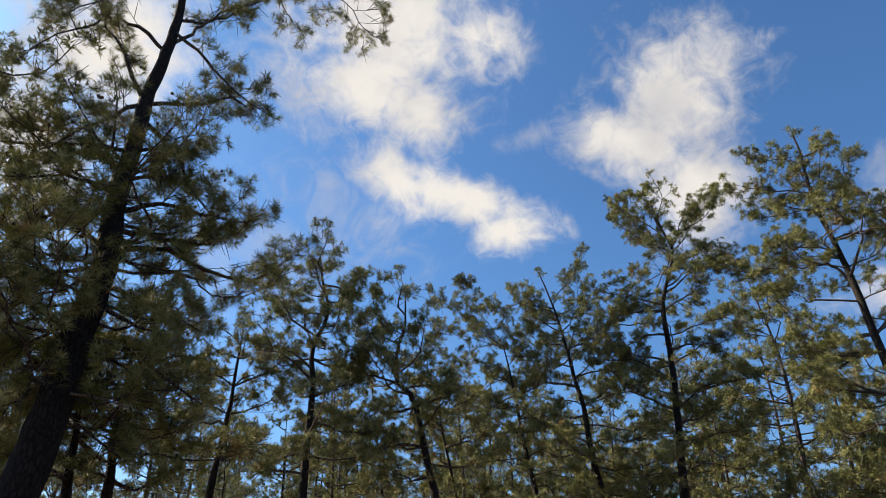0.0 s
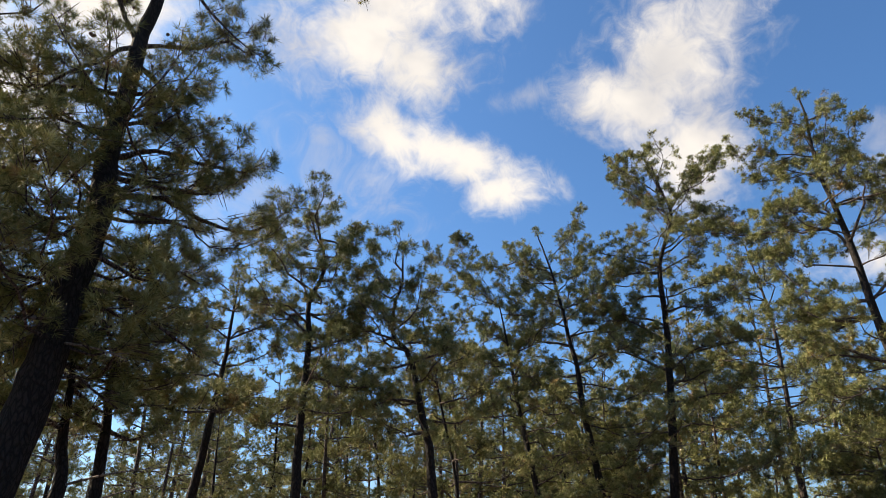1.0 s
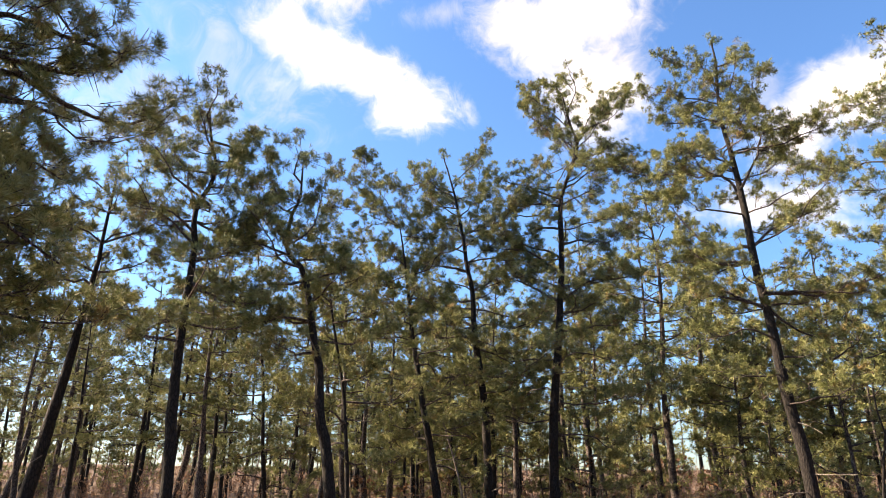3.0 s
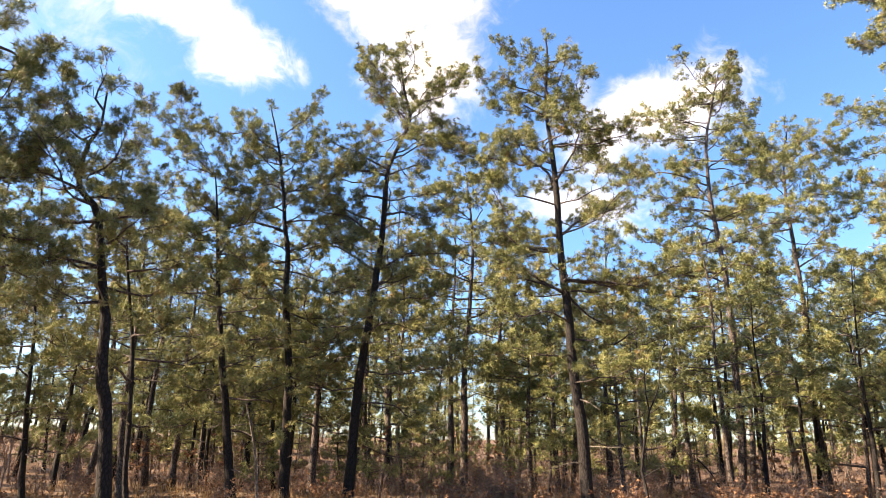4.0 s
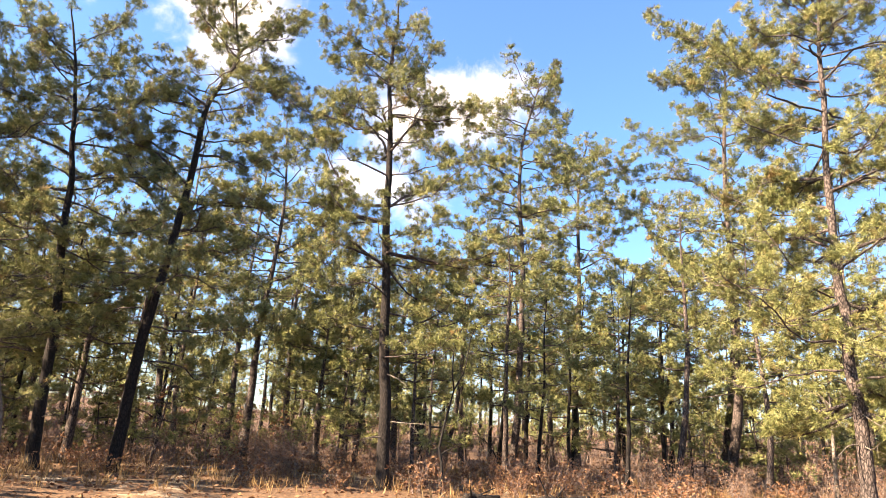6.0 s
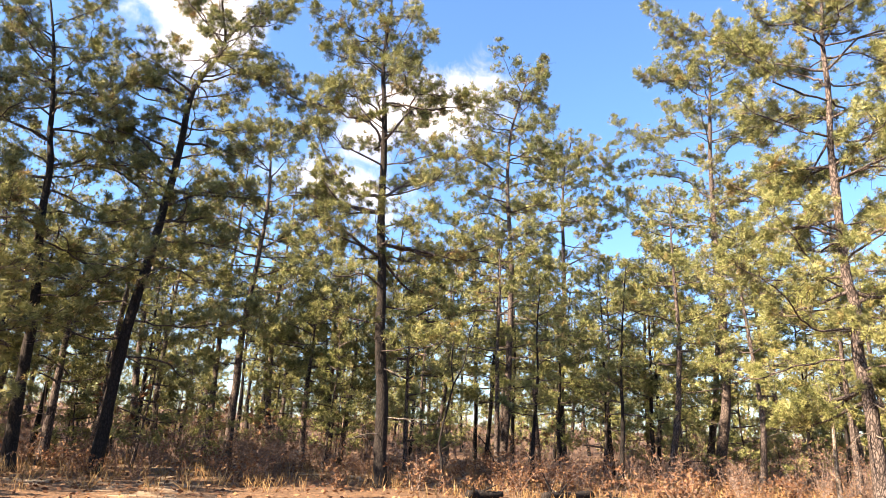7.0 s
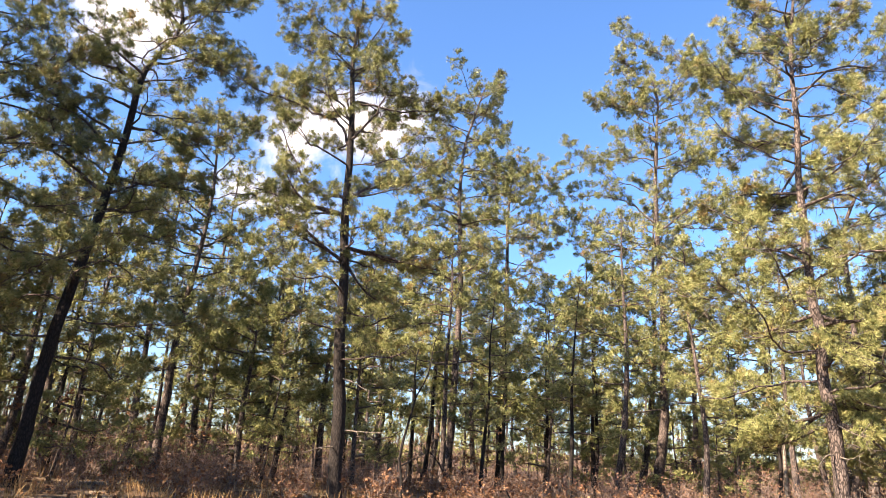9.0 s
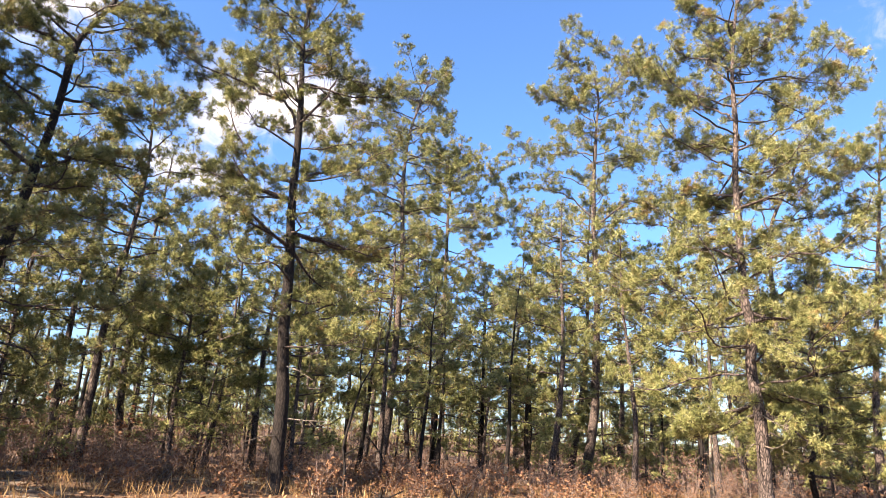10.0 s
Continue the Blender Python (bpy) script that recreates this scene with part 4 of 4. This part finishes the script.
limb(tree, (23.8, 5.2, 9.8), (24.0, 3.7, 9.8), (24.1, 2.6, 9.9))
limb(tree, (23.9, 4.7, 11.2), (24.2, 3.6, 12.2), (24.6, 2.7, 12.4))
limb(tree, (23.9, 4.7, 11.4), (23.6, 5.3, 12.3), (23.4, 5.6, 12.8))
limb(tree, (23.8, 5.6, 7.2), (23.5, 4.6, 7.4), (23.3, 3.7, 7.1))
limb(tree, (23.8, 5.6, 6.8), (23.5, 6.4, 7.2), (23.2, 7.3, 6.8))
key_pine(tree, 86, 19, 0.25, 0.95, 2.38)
tree = sketch(0.09, (19.3, 4.8, 0.1), (19.3, 4.9, 0.9), (19.3, 4.9, 1.7), (19.3, 4.6, 2.5), (19.3, 4.6, 4.1), (19.3, 4.6, 5.7), (19.3, 4.6, 7.1))
limb(tree, (19.3, 4.7, 2.8), (19.4, 4.0, 2.9), (19.4, 3.3, 2.7))
limb(tree, (19.3, 4.7, 2.8), (19.1, 5.3, 2.8), (18.8, 6.1, 2.4))
limb(tree, (19.3, 4.6, 3.6), (19.1, 3.9, 3.9), (18.9, 3.2, 4.1))
limb(tree, (19.3, 4.6, 3.9), (19.3, 5.4, 4.1), (19.3, 6.2, 3.5))
limb(tree, (19.3, 4.6, 5.6), (19.5, 3.9, 5.7), (19.7, 3.3, 5.4))
limb(tree, (19.3, 4.7, 2.2), (19.3, 3.9, 2.1), (19.3, 3.3, 2.0))
key_pine(tree, 87, 14, 0.25, 0.95, 1.94, bark=BARK_CHAR_SHADE)
tree = sketch(0.15, (23.8, 3.4, 0.2), (23.8, 3.3, 1.2), (23.8, 3.2, 2.9), (23.8, 2.9, 5.6), (23.8, 2.6, 7.7), (23.8, 2.2, 10.7), (23.7, 1.9, 13.1))
limb(tree, (23.8, 2.2, 10.5), (23.7, 2.7, 11.4), (23.7, 2.5, 12.1))
limb(tree, (23.8, 2.5, 8.8), (23.9, 3.1, 8.9), (24.0, 3.7, 8.6))
limb(tree, (23.8, 2.7, 7.0), (23.6, 3.5, 6.8), (23.4, 4.2, 6.3))
limb(tree, (23.8, 3.0, 4.9), (23.9, 3.7, 4.9), (24.0, 4.5, 4.6))
key_pine(tree, 88, 20, 0.25, 0.97, 2.48)
tree = sketch(0.07, (1.1, 16.6, -0.0), (0.9, 16.6, 1.1), (0.8, 16.6, 2.4), (0.6, 16.6, 4.0), (0.3, 16.6, 5.6), (0.1, 16.6, 6.8), (-0.1, 16.6, 7.3))
limb(tree, (0.2, 16.6, 6.2), (0.6, 16.5, 6.6), (1.0, 16.4, 6.8))
limb(tree, (0.2, 16.6, 5.9), (-0.2, 16.6, 6.1), (-0.6, 16.7, 5.9))
key_pine(tree, 89, 16, 0.3, 0.97, 1.62, bark=BARK_CHAR_SHADE, label="pitch pine with charred, shade-darkened bark and tufted green needles")
tree = sketch(0.10, (-1.4, 22.0, 0.1), (-1.5, 22.0, 0.8), (-1.7, 22.0, 2.5), (-1.9, 21.9, 4.5), (-2.2, 21.9, 6.7), (-2.5, 21.9, 8.9))
limb(tree, (-2.4, 21.9, 7.6), (-3.2, 22.0, 7.9), (-3.9, 22.1, 7.6))
limb(tree, (-2.2, 21.9, 6.7), (-1.6, 21.8, 7.1), (-0.8, 21.6, 6.9))
limb(tree, (-2.0, 21.9, 5.2), (-2.9, 21.8, 5.3), (-3.5, 21.8, 5.1))
key_pine(tree, 90, 19, 0.3, 0.97, 1.94, bark=BARK_CHAR_SHADE, label="pitch pine with charred, shade-darkened bark and tufted green needles")

# ---- ground ----
def ground_sheet():
    rng = np.random.default_rng(2)
    radii = np.concatenate([np.linspace(0.4, 40, 90), np.geomspace(41, 3000, 40)])
    turns = 180
    a = np.linspace(0, 2 * math.pi, turns, endpoint=False)
    x, y = radii[:, None] * np.cos(a), radii[:, None] * np.sin(a)
    z = ground_z(x, y) * 1.0
    z = z + rng.normal(0, 0.012, z.shape) * (radii[:, None] < 40)
    shape = Shape()
    verts = np.vstack([np.stack([x, y, z], axis=-1).reshape(-1, 3), [[0, 0, float(ground_z(0.0, 0.0))]]])
    i, j = np.meshgrid(np.arange(len(radii) - 1), np.arange(turns), indexing="ij")
    k = (j + 1) % turns
    shape.add(verts, np.stack([i * turns + j, (i + 1) * turns + j, (i + 1) * turns + k, i * turns + k], axis=-1).reshape(-1, 4))
    centre = len(verts) - 1
    j = np.arange(turns)
    shape.add(np.zeros((0, 3)), np.stack([np.full(turns, centre), j, (j + 1) % turns], axis=1) - shape.n)
    return tagged(new("ground", shape.mesh("ground", GROUND, True)), "sandy forest floor under brown pine litter", "ground", kind="structure")


ground_sheet()


# ---- woods behind ----
def open_spot(x, y, gap):
    return all((x - a) ** 2 + (y - b) ** 2 > gap * gap for a, b in TAKEN)


wood_rng = np.random.default_rng(21)
# thin middle, far and hazy trunks get near-black bark: forest shade as colour
MIDDLE = [wild_pine("pine_tree", wood_rng, h, r, w, n, low, TUFTS_MID, 1, True, 2, 0.85, 0.3, bark=BARK if r > 0.15 else BARK_CHAR_SHADE) for h, r, w, n, low in ((13.5, 0.17, 2.8, 18, 0.36), (12, 0.14, 2.4, 17, 0.32), (14.5, 0.18, 3.0, 18, 0.42), (10.5, 0.12, 2.2, 16, 0.28))]
YOUNG = [wild_pine("young_pine", wood_rng, h, r, w, n, low, TUFTS_MID, 1, True, 1, 0.7, 0.27, label="young pitch pine with a bushy yellow-green crown") for h, r, w, n, low in ((8.0, 0.08, 1.7, 18, 0.2), (6.0, 0.06, 1.5, 15, 0.2), (4.2, 0.045, 1.2, 12, 0.16))]
FAR = [wild_pine("pine_tree", wood_rng, h, r, w, n, low, TUFTS_FAR, 0, False, 0, 1.0, 0.5, bark=BARK_CHAR_SHADE) for h, r, w, n, low in ((13, 0.17, 2.3, 16, 0.34), (11.5, 0.15, 2.0, 15, 0.32), (14, 0.18, 2.4, 16, 0.38), (9.0, 0.12, 1.8, 14, 0.2))]
HAZY = [wild_pine("pine_tree", wood_rng, h, r, w, n, low, TUFTS_HAZY, 0, False, 0, 1.0, 0.8, bark=BARK_CHAR_SHADE) for h, r, w, n, low in ((13, 0.16, 2.3, 14, 0.2), (11.5, 0.14, 2.0, 13, 0.16), (9.0, 0.12, 1.8, 12, 0.08))]


def plant(kinds, rng, x, y, scale):
    m = pose(x, y, float(ground_z(x, y)), rng.normal(0, 2.0), rng.normal(0, 2.0), rng.uniform(0, 360)) @ Matrix.Diagonal((scale, scale, scale, 1))
    copy_thing(kinds[rng.integers(0, len(kinds))], m)
    TAKEN.append((x, y))


def forest(kinds, rng, count, near, far, first, last, gap, tries=40):
    """Pines at chance spots between two distances and two bearings (degrees clockwise from +y)."""
    for _ in range(count):
        for _ in range(tries):
            az, d = radians(rng.uniform(first, last)), math.sqrt(rng.uniform(near * near, far * far))
            x, y = d * math.sin(az), d * math.cos(az) + 1.0
            if open_spot(x, y, gap):
                plant(kinds, rng, x, y, rng.uniform(0.8, 1.12) * min(1.0, max(0.72, d / 36)))
                break


for x, y, scale in ((15.8, 18.7, 1.0), (18.2, 20.5, 0.95)):
    m = pose(x, y, float(ground_z(x, y)), 0, 0, 40 * x) @ Matrix.Diagonal((scale, scale, scale, 1))
    copy_thing(YOUNG[0], m)
    TAKEN.append((x, y))
for x, y, i, scale in ((26.0, 17.4, 0, 1.05), (28.6, 18.8, 3, 0.9), (30.5, 17.2, 3, 0.95), (29.0, 21.6, 1, 0.85), (21.6, 24.6, 3, 0.95), (25.8, 23.6, 1, 0.9)):
    plant([MIDDLE[i] if i else YOUNG[0]], wood_rng, x, y, scale)
forest(MIDDLE, wood_rng, 78, 25, 42, -45, 115, 1.8)
forest(MIDDLE, wood_rng, 3, 19, 26, -52, -24, 2.4)
forest(MIDDLE, wood_rng, 5, 20, 31, -24, 6, 2.2)
# out of view to the west: added pines that block low sun
forest(FAR, wood_rng, 14, 9, 24, -105, -52, 3.0)
# added to shade the left woods; those furthest west are never seen
forest(FAR, wood_rng, 10, 32, 60, -62, -4, 2.8)
forest(MIDDLE, wood_rng, 14, 24, 36, 2, 55, 1.5)
forest(YOUNG, wood_rng, 32, 24, 46, 0, 45, 1.5)
forest(YOUNG, wood_rng, 36, 23, 48, 45, 112, 1.5)
forest(FAR, wood_rng, 135, 40, 64, -50, 118, 2.4)
forest(HAZY, wood_rng, 26, 18, 60, 118, 250, 4.0)
# unseen pines added on the sun side, to shade the near leaning pine
for x, y in ((-7.5, 4.6), (-9.0, 7.8), (-10.5, 11.5), (-7.0, 0.8), (-11.0, 3.0)):
    plant(MIDDLE, wood_rng, x, y, 1.05)


def merge(rng, kinds, count, near, far, first, last, low, high, words, shapes, centre=(0.3, 2.0)):
    """Joins many copies of the kinds into a pair of shapes, at chance spots."""
    for _ in range(count):
        az, d = radians(rng.uniform(first, last)), math.sqrt(rng.uniform(near * near, far * far))
        x, y, s, a = centre[0] + d * math.sin(az), centre[1] + d * math.cos(az), rng.uniform(low, high), rng.uniform(0, 6.28)
        turn = np.array([[math.cos(a), -math.sin(a), 0], [math.sin(a), math.cos(a), 0], [0, 0, 1]]) * s
        kind = kinds[rng.integers(0, len(kinds))]
        for word, shape in zip(words, shapes):
            me = next(c for c in kind.children if c.name.startswith(word)).data
            v, f = np.empty(len(me.vertices) * 3, dtype=np.float32), np.empty(len(me.loops), dtype=np.int32)
            me.vertices.foreach_get("co", v)
            me.loops.foreach_get("vertex_index", f)
            shape.add(v.reshape(-1, 3) @ turn.T + np.array([x, y, float(ground_z(x, y))]), f.reshape(-1, 4 if shape is shapes[0] else 3))


def far_woods():
    wood, leaf = Shape(), Shape()
    merge(np.random.default_rng(61), HAZY, 120, 58, 120, -52, 120, 0.75, 1.15, ("trunk", "crown"), (wood, leaf))
    merge(np.random.default_rng(63), HAZY, 260, 42, 84, -45, 115, 0.35, 0.65, ("trunk", "crown"), (wood, leaf))
    root = new("far_woods")
    tagged(part("trunk_mass", wood.mesh("trunk_mass", BARK), root), kind="stuff")
    tagged(part("crown_mass", leaf.mesh("crown_mass", NEEDLES), root), kind="stuff")
    return tagged(root, "distant pine woods closing the horizon", "woods", kind="stuff")


far_woods()
for spare in MIDDLE + YOUNG + FAR + HAZY:
    for piece in (*spare.children_recursive, spare):
        bpy.data.objects.remove(piece)


# ---- undergrowth ----
def leaf_blade(length, width):
    """A folded leaf along +z."""
    v = np.array([[0, 0, 0], [width, 0.2 * width, length * 0.45], [-width, 0.2 * width, length * 0.5], [0, 0.1 * width, length]])
    return v, np.array([[0, 1, 3], [0, 3, 2]])


def bush(rng, height, stems, leaves, leaf, leaf_material, name, label, category, lean=0.5, gauge=0.007):
    """A many-stemmed low shrub at the origin, for copying."""
    root = new(name)
    wood, places, ways = Shape(), [], []
    for _ in range(stems):
        a, h = rng.uniform(0, 6.28), height * rng.uniform(0.55, 1.1)
        out = np.array([math.cos(a), math.sin(a), 0]) * rng.uniform(0.1, lean) * h
        start = np.array([rng.normal(0, 0.1), rng.normal(0, 0.1), -0.05])
        line = spline([start, start + out * 0.4 + [0, 0, h * 0.5] + rng.normal(0, 0.03, 3), start + out + [0, 0, h]], 4)
        tube(wood, line, np.linspace(gauge, 0.002, 4), 3)
        for _ in range(5):
            s = rng.integers(1, 4)
            w = unit(np.array([math.cos(a), math.sin(a), 0.7]) + rng.normal(0, 0.8, 3))
            tip = line[s] + w * rng.uniform(0.1, 0.32) * min(1.5, height)
            tube(wood, [line[s], tip], [gauge * 0.5, 0.0015], 3)
            for f in rng.uniform(0.2, 1.0, max(1, leaves // (stems * 5))):
                places.append(line[s] + (tip - line[s]) * f)
                ways.append(w + rng.normal(0, 0.7, 3))
    foliage = Shape()
    if places:
        scatter(foliage, leaf, np.array(places), np.array(ways), rng.uniform(0.6, 1.3, len(places)), rng)
    tagged(part("twig_mass", wood.mesh("twig_mass", TWIG), root), kind="stuff")
    tagged(part("foliage", foliage.mesh("foliage", leaf_material), root), kind="stuff")
    return tagged(root, label, category, category + "s of the undergrowth")


bush_rng = np.random.default_rng(31)
HEATH = [bush(bush_rng, h, 18, 360, leaf_blade(0.05, 0.016), SHRUB_LEAF, "heath_shrub", "leggy brown heath shrub with withered leaves", "shrub") for h in (0.8, 1.1, 1.45)]
SCRUB = [bush(bush_rng, h, 12, 300, leaf_blade(0.065, 0.021), OAK_LEAF, "scrub_oak", "low scrub oak with rusty dry leaves", "shrub", 0.8) for h in (0.55, 0.75)]
SAPLING = [bush(bush_rng, h, 4, 260, leaf_blade(0.12, 0.04), OAK_LEAF, "oak_sapling", "slender oak sapling with red-brown withered leaves", "sapling", 0.25, 0.022) for h in (2.6, 3.4)]
BRUSH = [bush(bush_rng, h, 5, 150, leaf_blade(0.05, 0.017), SHRUB_LEAF, "heath_shrub", "tall brown heath shrub with withered leaves", "shrub", 0.5, 0.012) for h in (1.1, 1.5)]
SNAG = [bush(bush_rng, h, 1, 0, leaf_blade(0.1, 0.03), OAK_LEAF, "bare_sapling", "bare thin grey sapling without leaves", "sapling", 0.12, 0.035) for h in (3.5, 5.0)]


def thicket(kinds, rng, count, near, far, first, last, low, high, middle=(0.3, 2.0)):
    for _ in range(count):
        az, d = radians(rng.uniform(first, last)), math.sqrt(rng.uniform(near * near, far * far))
        x, y = middle[0] + d * math.sin(az), middle[1] + d * math.cos(az)
        s = rng.uniform(low, high)
        copy_thing(kinds[rng.integers(0, len(kinds))], pose(x, y, float(ground_z(x, y)), 0, 0, rng.uniform(0, 360)) @ Matrix.Diagonal((s * 1.25, s * 1.25, s, 1)))


thicket(HEATH, bush_rng, 270, 19.5, 34, -20, 108, 0.5, 1.1)
thicket(SCRUB, bush_rng, 90, 17.5, 26, 0, 100, 0.6, 1.2)
thicket(SAPLING, bush_rng, 14, 24, 40, 0, 100, 0.7, 1.1)
thicket(SNAG, bush_rng, 40, 22, 45, -10, 105, 0.6, 1.2)


def far_undergrowth():
    wood, leaf = Shape(), Shape()
    merge(np.random.default_rng(62), BRUSH, 850, 31, 70, -42, 112, 1.0, 2.1, ("twig", "foliage"), (wood, leaf))
    root = new("far_undergrowth")
    tagged(part("twig_mass", wood.mesh("twig_mass", TWIG), root), kind="stuff")
    tagged(part("foliage", leaf.mesh("foliage", SHRUB_LEAF), root), kind="stuff")
    return tagged(root, "brown heath thicket under the far pines", "undergrowth", kind="stuff")


far_undergrowth()
for spare in BRUSH + HEATH + SCRUB + SAPLING + SNAG:
    for piece in (*spare.children_recursive, spare):
        bpy.data.objects.remove(piece)


def dry_grass(rng, clumps):
    shape = Shape()
    blade = (np.array([[-0.006, 0, 0], [0.006, 0, 0], [0.004, 0.03, 0.55], [0.0, 0.12, 1.0]]), np.array([[0, 1, 2], [0, 2, 3]]))
    az, d = np.radians(rng.uniform(-5, 105, clumps)), np.sqrt(rng.uniform(15.5**2, 30**2, clumps))
    x, y = 0.3 + d * np.sin(az), 2.0 + d * np.cos(az)
    n = 16
    px, py = np.repeat(x, n) + rng.normal(0, 0.1, clumps * n), np.repeat(y, n) + rng.normal(0, 0.1, clumps * n)
    place = np.stack([px, py, ground_z(px, py) - 0.02], axis=1)
    scatter(shape, blade, place, rng.normal(0, 0.35, (clumps * n, 3)) + [0, 0, 1.0], rng.uniform(0.12, 0.5, clumps * n), rng)
    return tagged(new("dry_grass", shape.mesh("dry_grass", STRAW)), "straw-coloured dry grass on the sandy floor", "grass", kind="stuff")


def leaf_litter(rng, count):
    shape = Shape()
    az, d = np.radians(rng.uniform(-10, 108, count)), np.sqrt(rng.uniform(14.0**2, 27**2, count))
    x, y = 0.3 + d * np.sin(az), 2.0 + d * np.cos(az)
    place = np.stack([x, y, ground_z(x, y) + 0.02], axis=1)
    scatter(shape, leaf_blade(0.11, 0.035), place, rng.normal(0, 1, (count, 3)) * [1, 1, 0.3], rng.uniform(0.6, 1.4, count), rng)
    return tagged(new("leaf_litter", shape.mesh("leaf_litter", OAK_LEAF)), "scattered fallen brown leaves on the ground", "leaves", kind="stuff")


dry_grass(np.random.default_rng(41), 900)
leaf_litter(np.random.default_rng(42), 9000)


# ---- single stems and fallen wood ----
def bare_stem(name, label, radius, material, stem, *limbs):
    """A crooked leafless stem with a few side limbs and fine twigs."""
    rng = np.random.default_rng(int(abs(stem[0][0]) * 100))
    stem = [list(p) for p in stem]
    stem[0][2] = float(ground_z(stem[0][0], stem[0][1])) - 0.08
    foot = np.array(stem[0])
    root = new(name)
    root.location = stem[0]
    for i, line in enumerate((stem, *limbs)):
        line = spline(np.array(line) - foot, 10)
        shape = Shape()
        r = radius if i == 0 else radius * 0.5
        tube(shape, line, np.linspace(r, r * 0.3, 10), 6, rng, 0.06)
        part("stem" if i == 0 else "branch", shape.mesh("stem", material, True), root)
        for _ in range(5):
            k = rng.integers(4, 10)
            way = unit(np.array([rng.normal(), rng.normal(), rng.uniform(0.1, 0.9)]))
            twig = Shape()
            reach = rng.uniform(0.25, 0.8)
            tube(twig, spline([line[k], line[k] + way * reach * 0.5 + rng.normal(0, 0.05, 3), line[k] + way * reach], 5), np.linspace(r * 0.3, 0.003, 5), 4)
            part("twig", twig.mesh("twig", material, True), root)
    return tagged(root, label, "sapling")


bare_stem("oak_sapling", "crooked dark leafless oak sapling", 0.045, BARK_CHAR_SHADE, [(13.18, 14.72, 0.2), (13.2, 14.7, 0.78), (13.12, 14.78, 1.36), (13.21, 14.69, 2.1), (13.34, 14.57, 2.87), (13.27, 14.63, 3.64), (13.39, 14.52, 4.43)],
          [(13.34, 14.57, 2.87), (13.54, 14.38, 3.49), (13.62, 14.3, 4.29), (13.76, 14.16, 4.77)], [(13.16, 14.73, 1.21), (13.37, 14.54, 1.38), (13.53, 14.38, 1.46)])
bare_stem("dead_sapling", "slender pale grey dead sapling", 0.05, BARK_DRY, [(4.51, 21.02, 0.1), (4.42, 21.03, 0.88), (4.33, 21.05, 1.55), (4.16, 21.09, 2.24), (3.96, 21.12, 2.93), (3.76, 21.16, 3.63)])
bare_stem("dead_sapling", "short pale grey dead sapling", 0.06, BARK_DRY, [(9.87, 24.58, 0.2), (10.0, 24.53, 1.09), (10.05, 24.5, 1.93), (10.07, 24.49, 2.6)])
bare_stem("dead_sapling", "pale grey dead sapling beside the sand", 0.07, BARK_DRY, [(20.52, 7.44, 0.2), (20.52, 7.45, 1.34), (20.52, 7.43, 2.06), (20.53, 7.41, 2.65), (20.53, 7.41, 3.4)])
bare_stem("leaning_pole", "thin dark dead pole leaning in the brush", 0.045, BARK_CHAR_SHADE, [(17.92, 16.34, 0.2), (17.72, 16.57, 0.84), (17.58, 16.73, 1.29), (17.33, 17.01, 1.74)])


def fallen_log(label, ax, ay, bx, by, radius, material=BARK_CHAR_SHADE):
    rng = np.random.default_rng(int(ax * 31 + by))
    n = 14
    t = np.linspace(0, 1, n)
    x, y = ax + (bx - ax) * t, ay + (by - ay) * t
    shape = Shape()
    path = np.stack([x, y + rng.normal(0, 0.02, n), ground_z(x, y) + radius * 0.75], axis=1)
    radii = radius * (1 - 0.35 * t) * np.where((t == 0) | (t == 1), 0.02, 1.0)
    path[0], path[-1] = path[1] + (path[0] - path[1]) * 0.05, path[-2] + (path[-1] - path[-2]) * 0.05
    tube(shape, path, radii, 9, rng, 0.09)
    root = new("fallen_log")
    root.location = (ax, ay, float(ground_z(ax, ay)))
    shape.v[0] = shape.v[0] - np.array(root.location, dtype=np.float32)
    part("trunk", shape.mesh("trunk", material, True), root)
    for _ in range(3):
        k = rng.integers(3, n - 2)
        way = unit(np.array([rng.normal(), rng.normal(), rng.uniform(0.3, 1.0)]))
        stub = Shape()
        start = path[k] - np.array(root.location)
        tube(stub, [start, start + way * (radius + 0.1), start + way * (radius + rng.uniform(0.15, 0.5))], [radius * 0.3, radius * 0.22, radius * 0.1], 5)
        part("branch_stub", stub.mesh("branch_stub", material, True), root)
    return tagged(root, label, "log")


fallen_log("charred fallen log on the sandy ground", 14.3, 12.5, 16.4, 12.2, 0.13)
fallen_log("short charred log half sunk in litter", 12.9, 13.7, 14.0, 13.3, 0.11)
fallen_log("stubby charred wood chunk on sand", 15.4, 11.2, 15.9, 11.0, 0.14)
fallen_log("grey fallen branch in the brush", 18.8, 19.0, 21.4, 19.9, 0.07, BARK_DRY)
fallen_log("grey fallen branch in the brush", 9.0, 22.6, 12.2, 22.0, 0.06, BARK_DRY)
fallen_log("grey fallen branch in the brush", 22.4, 12.0, 24.0, 13.9, 0.08, BARK_DRY)
fallen_log("grey fallen branch in the brush", 11.4, 27.0, 14.8, 26.4, 0.07, BARK_DRY)
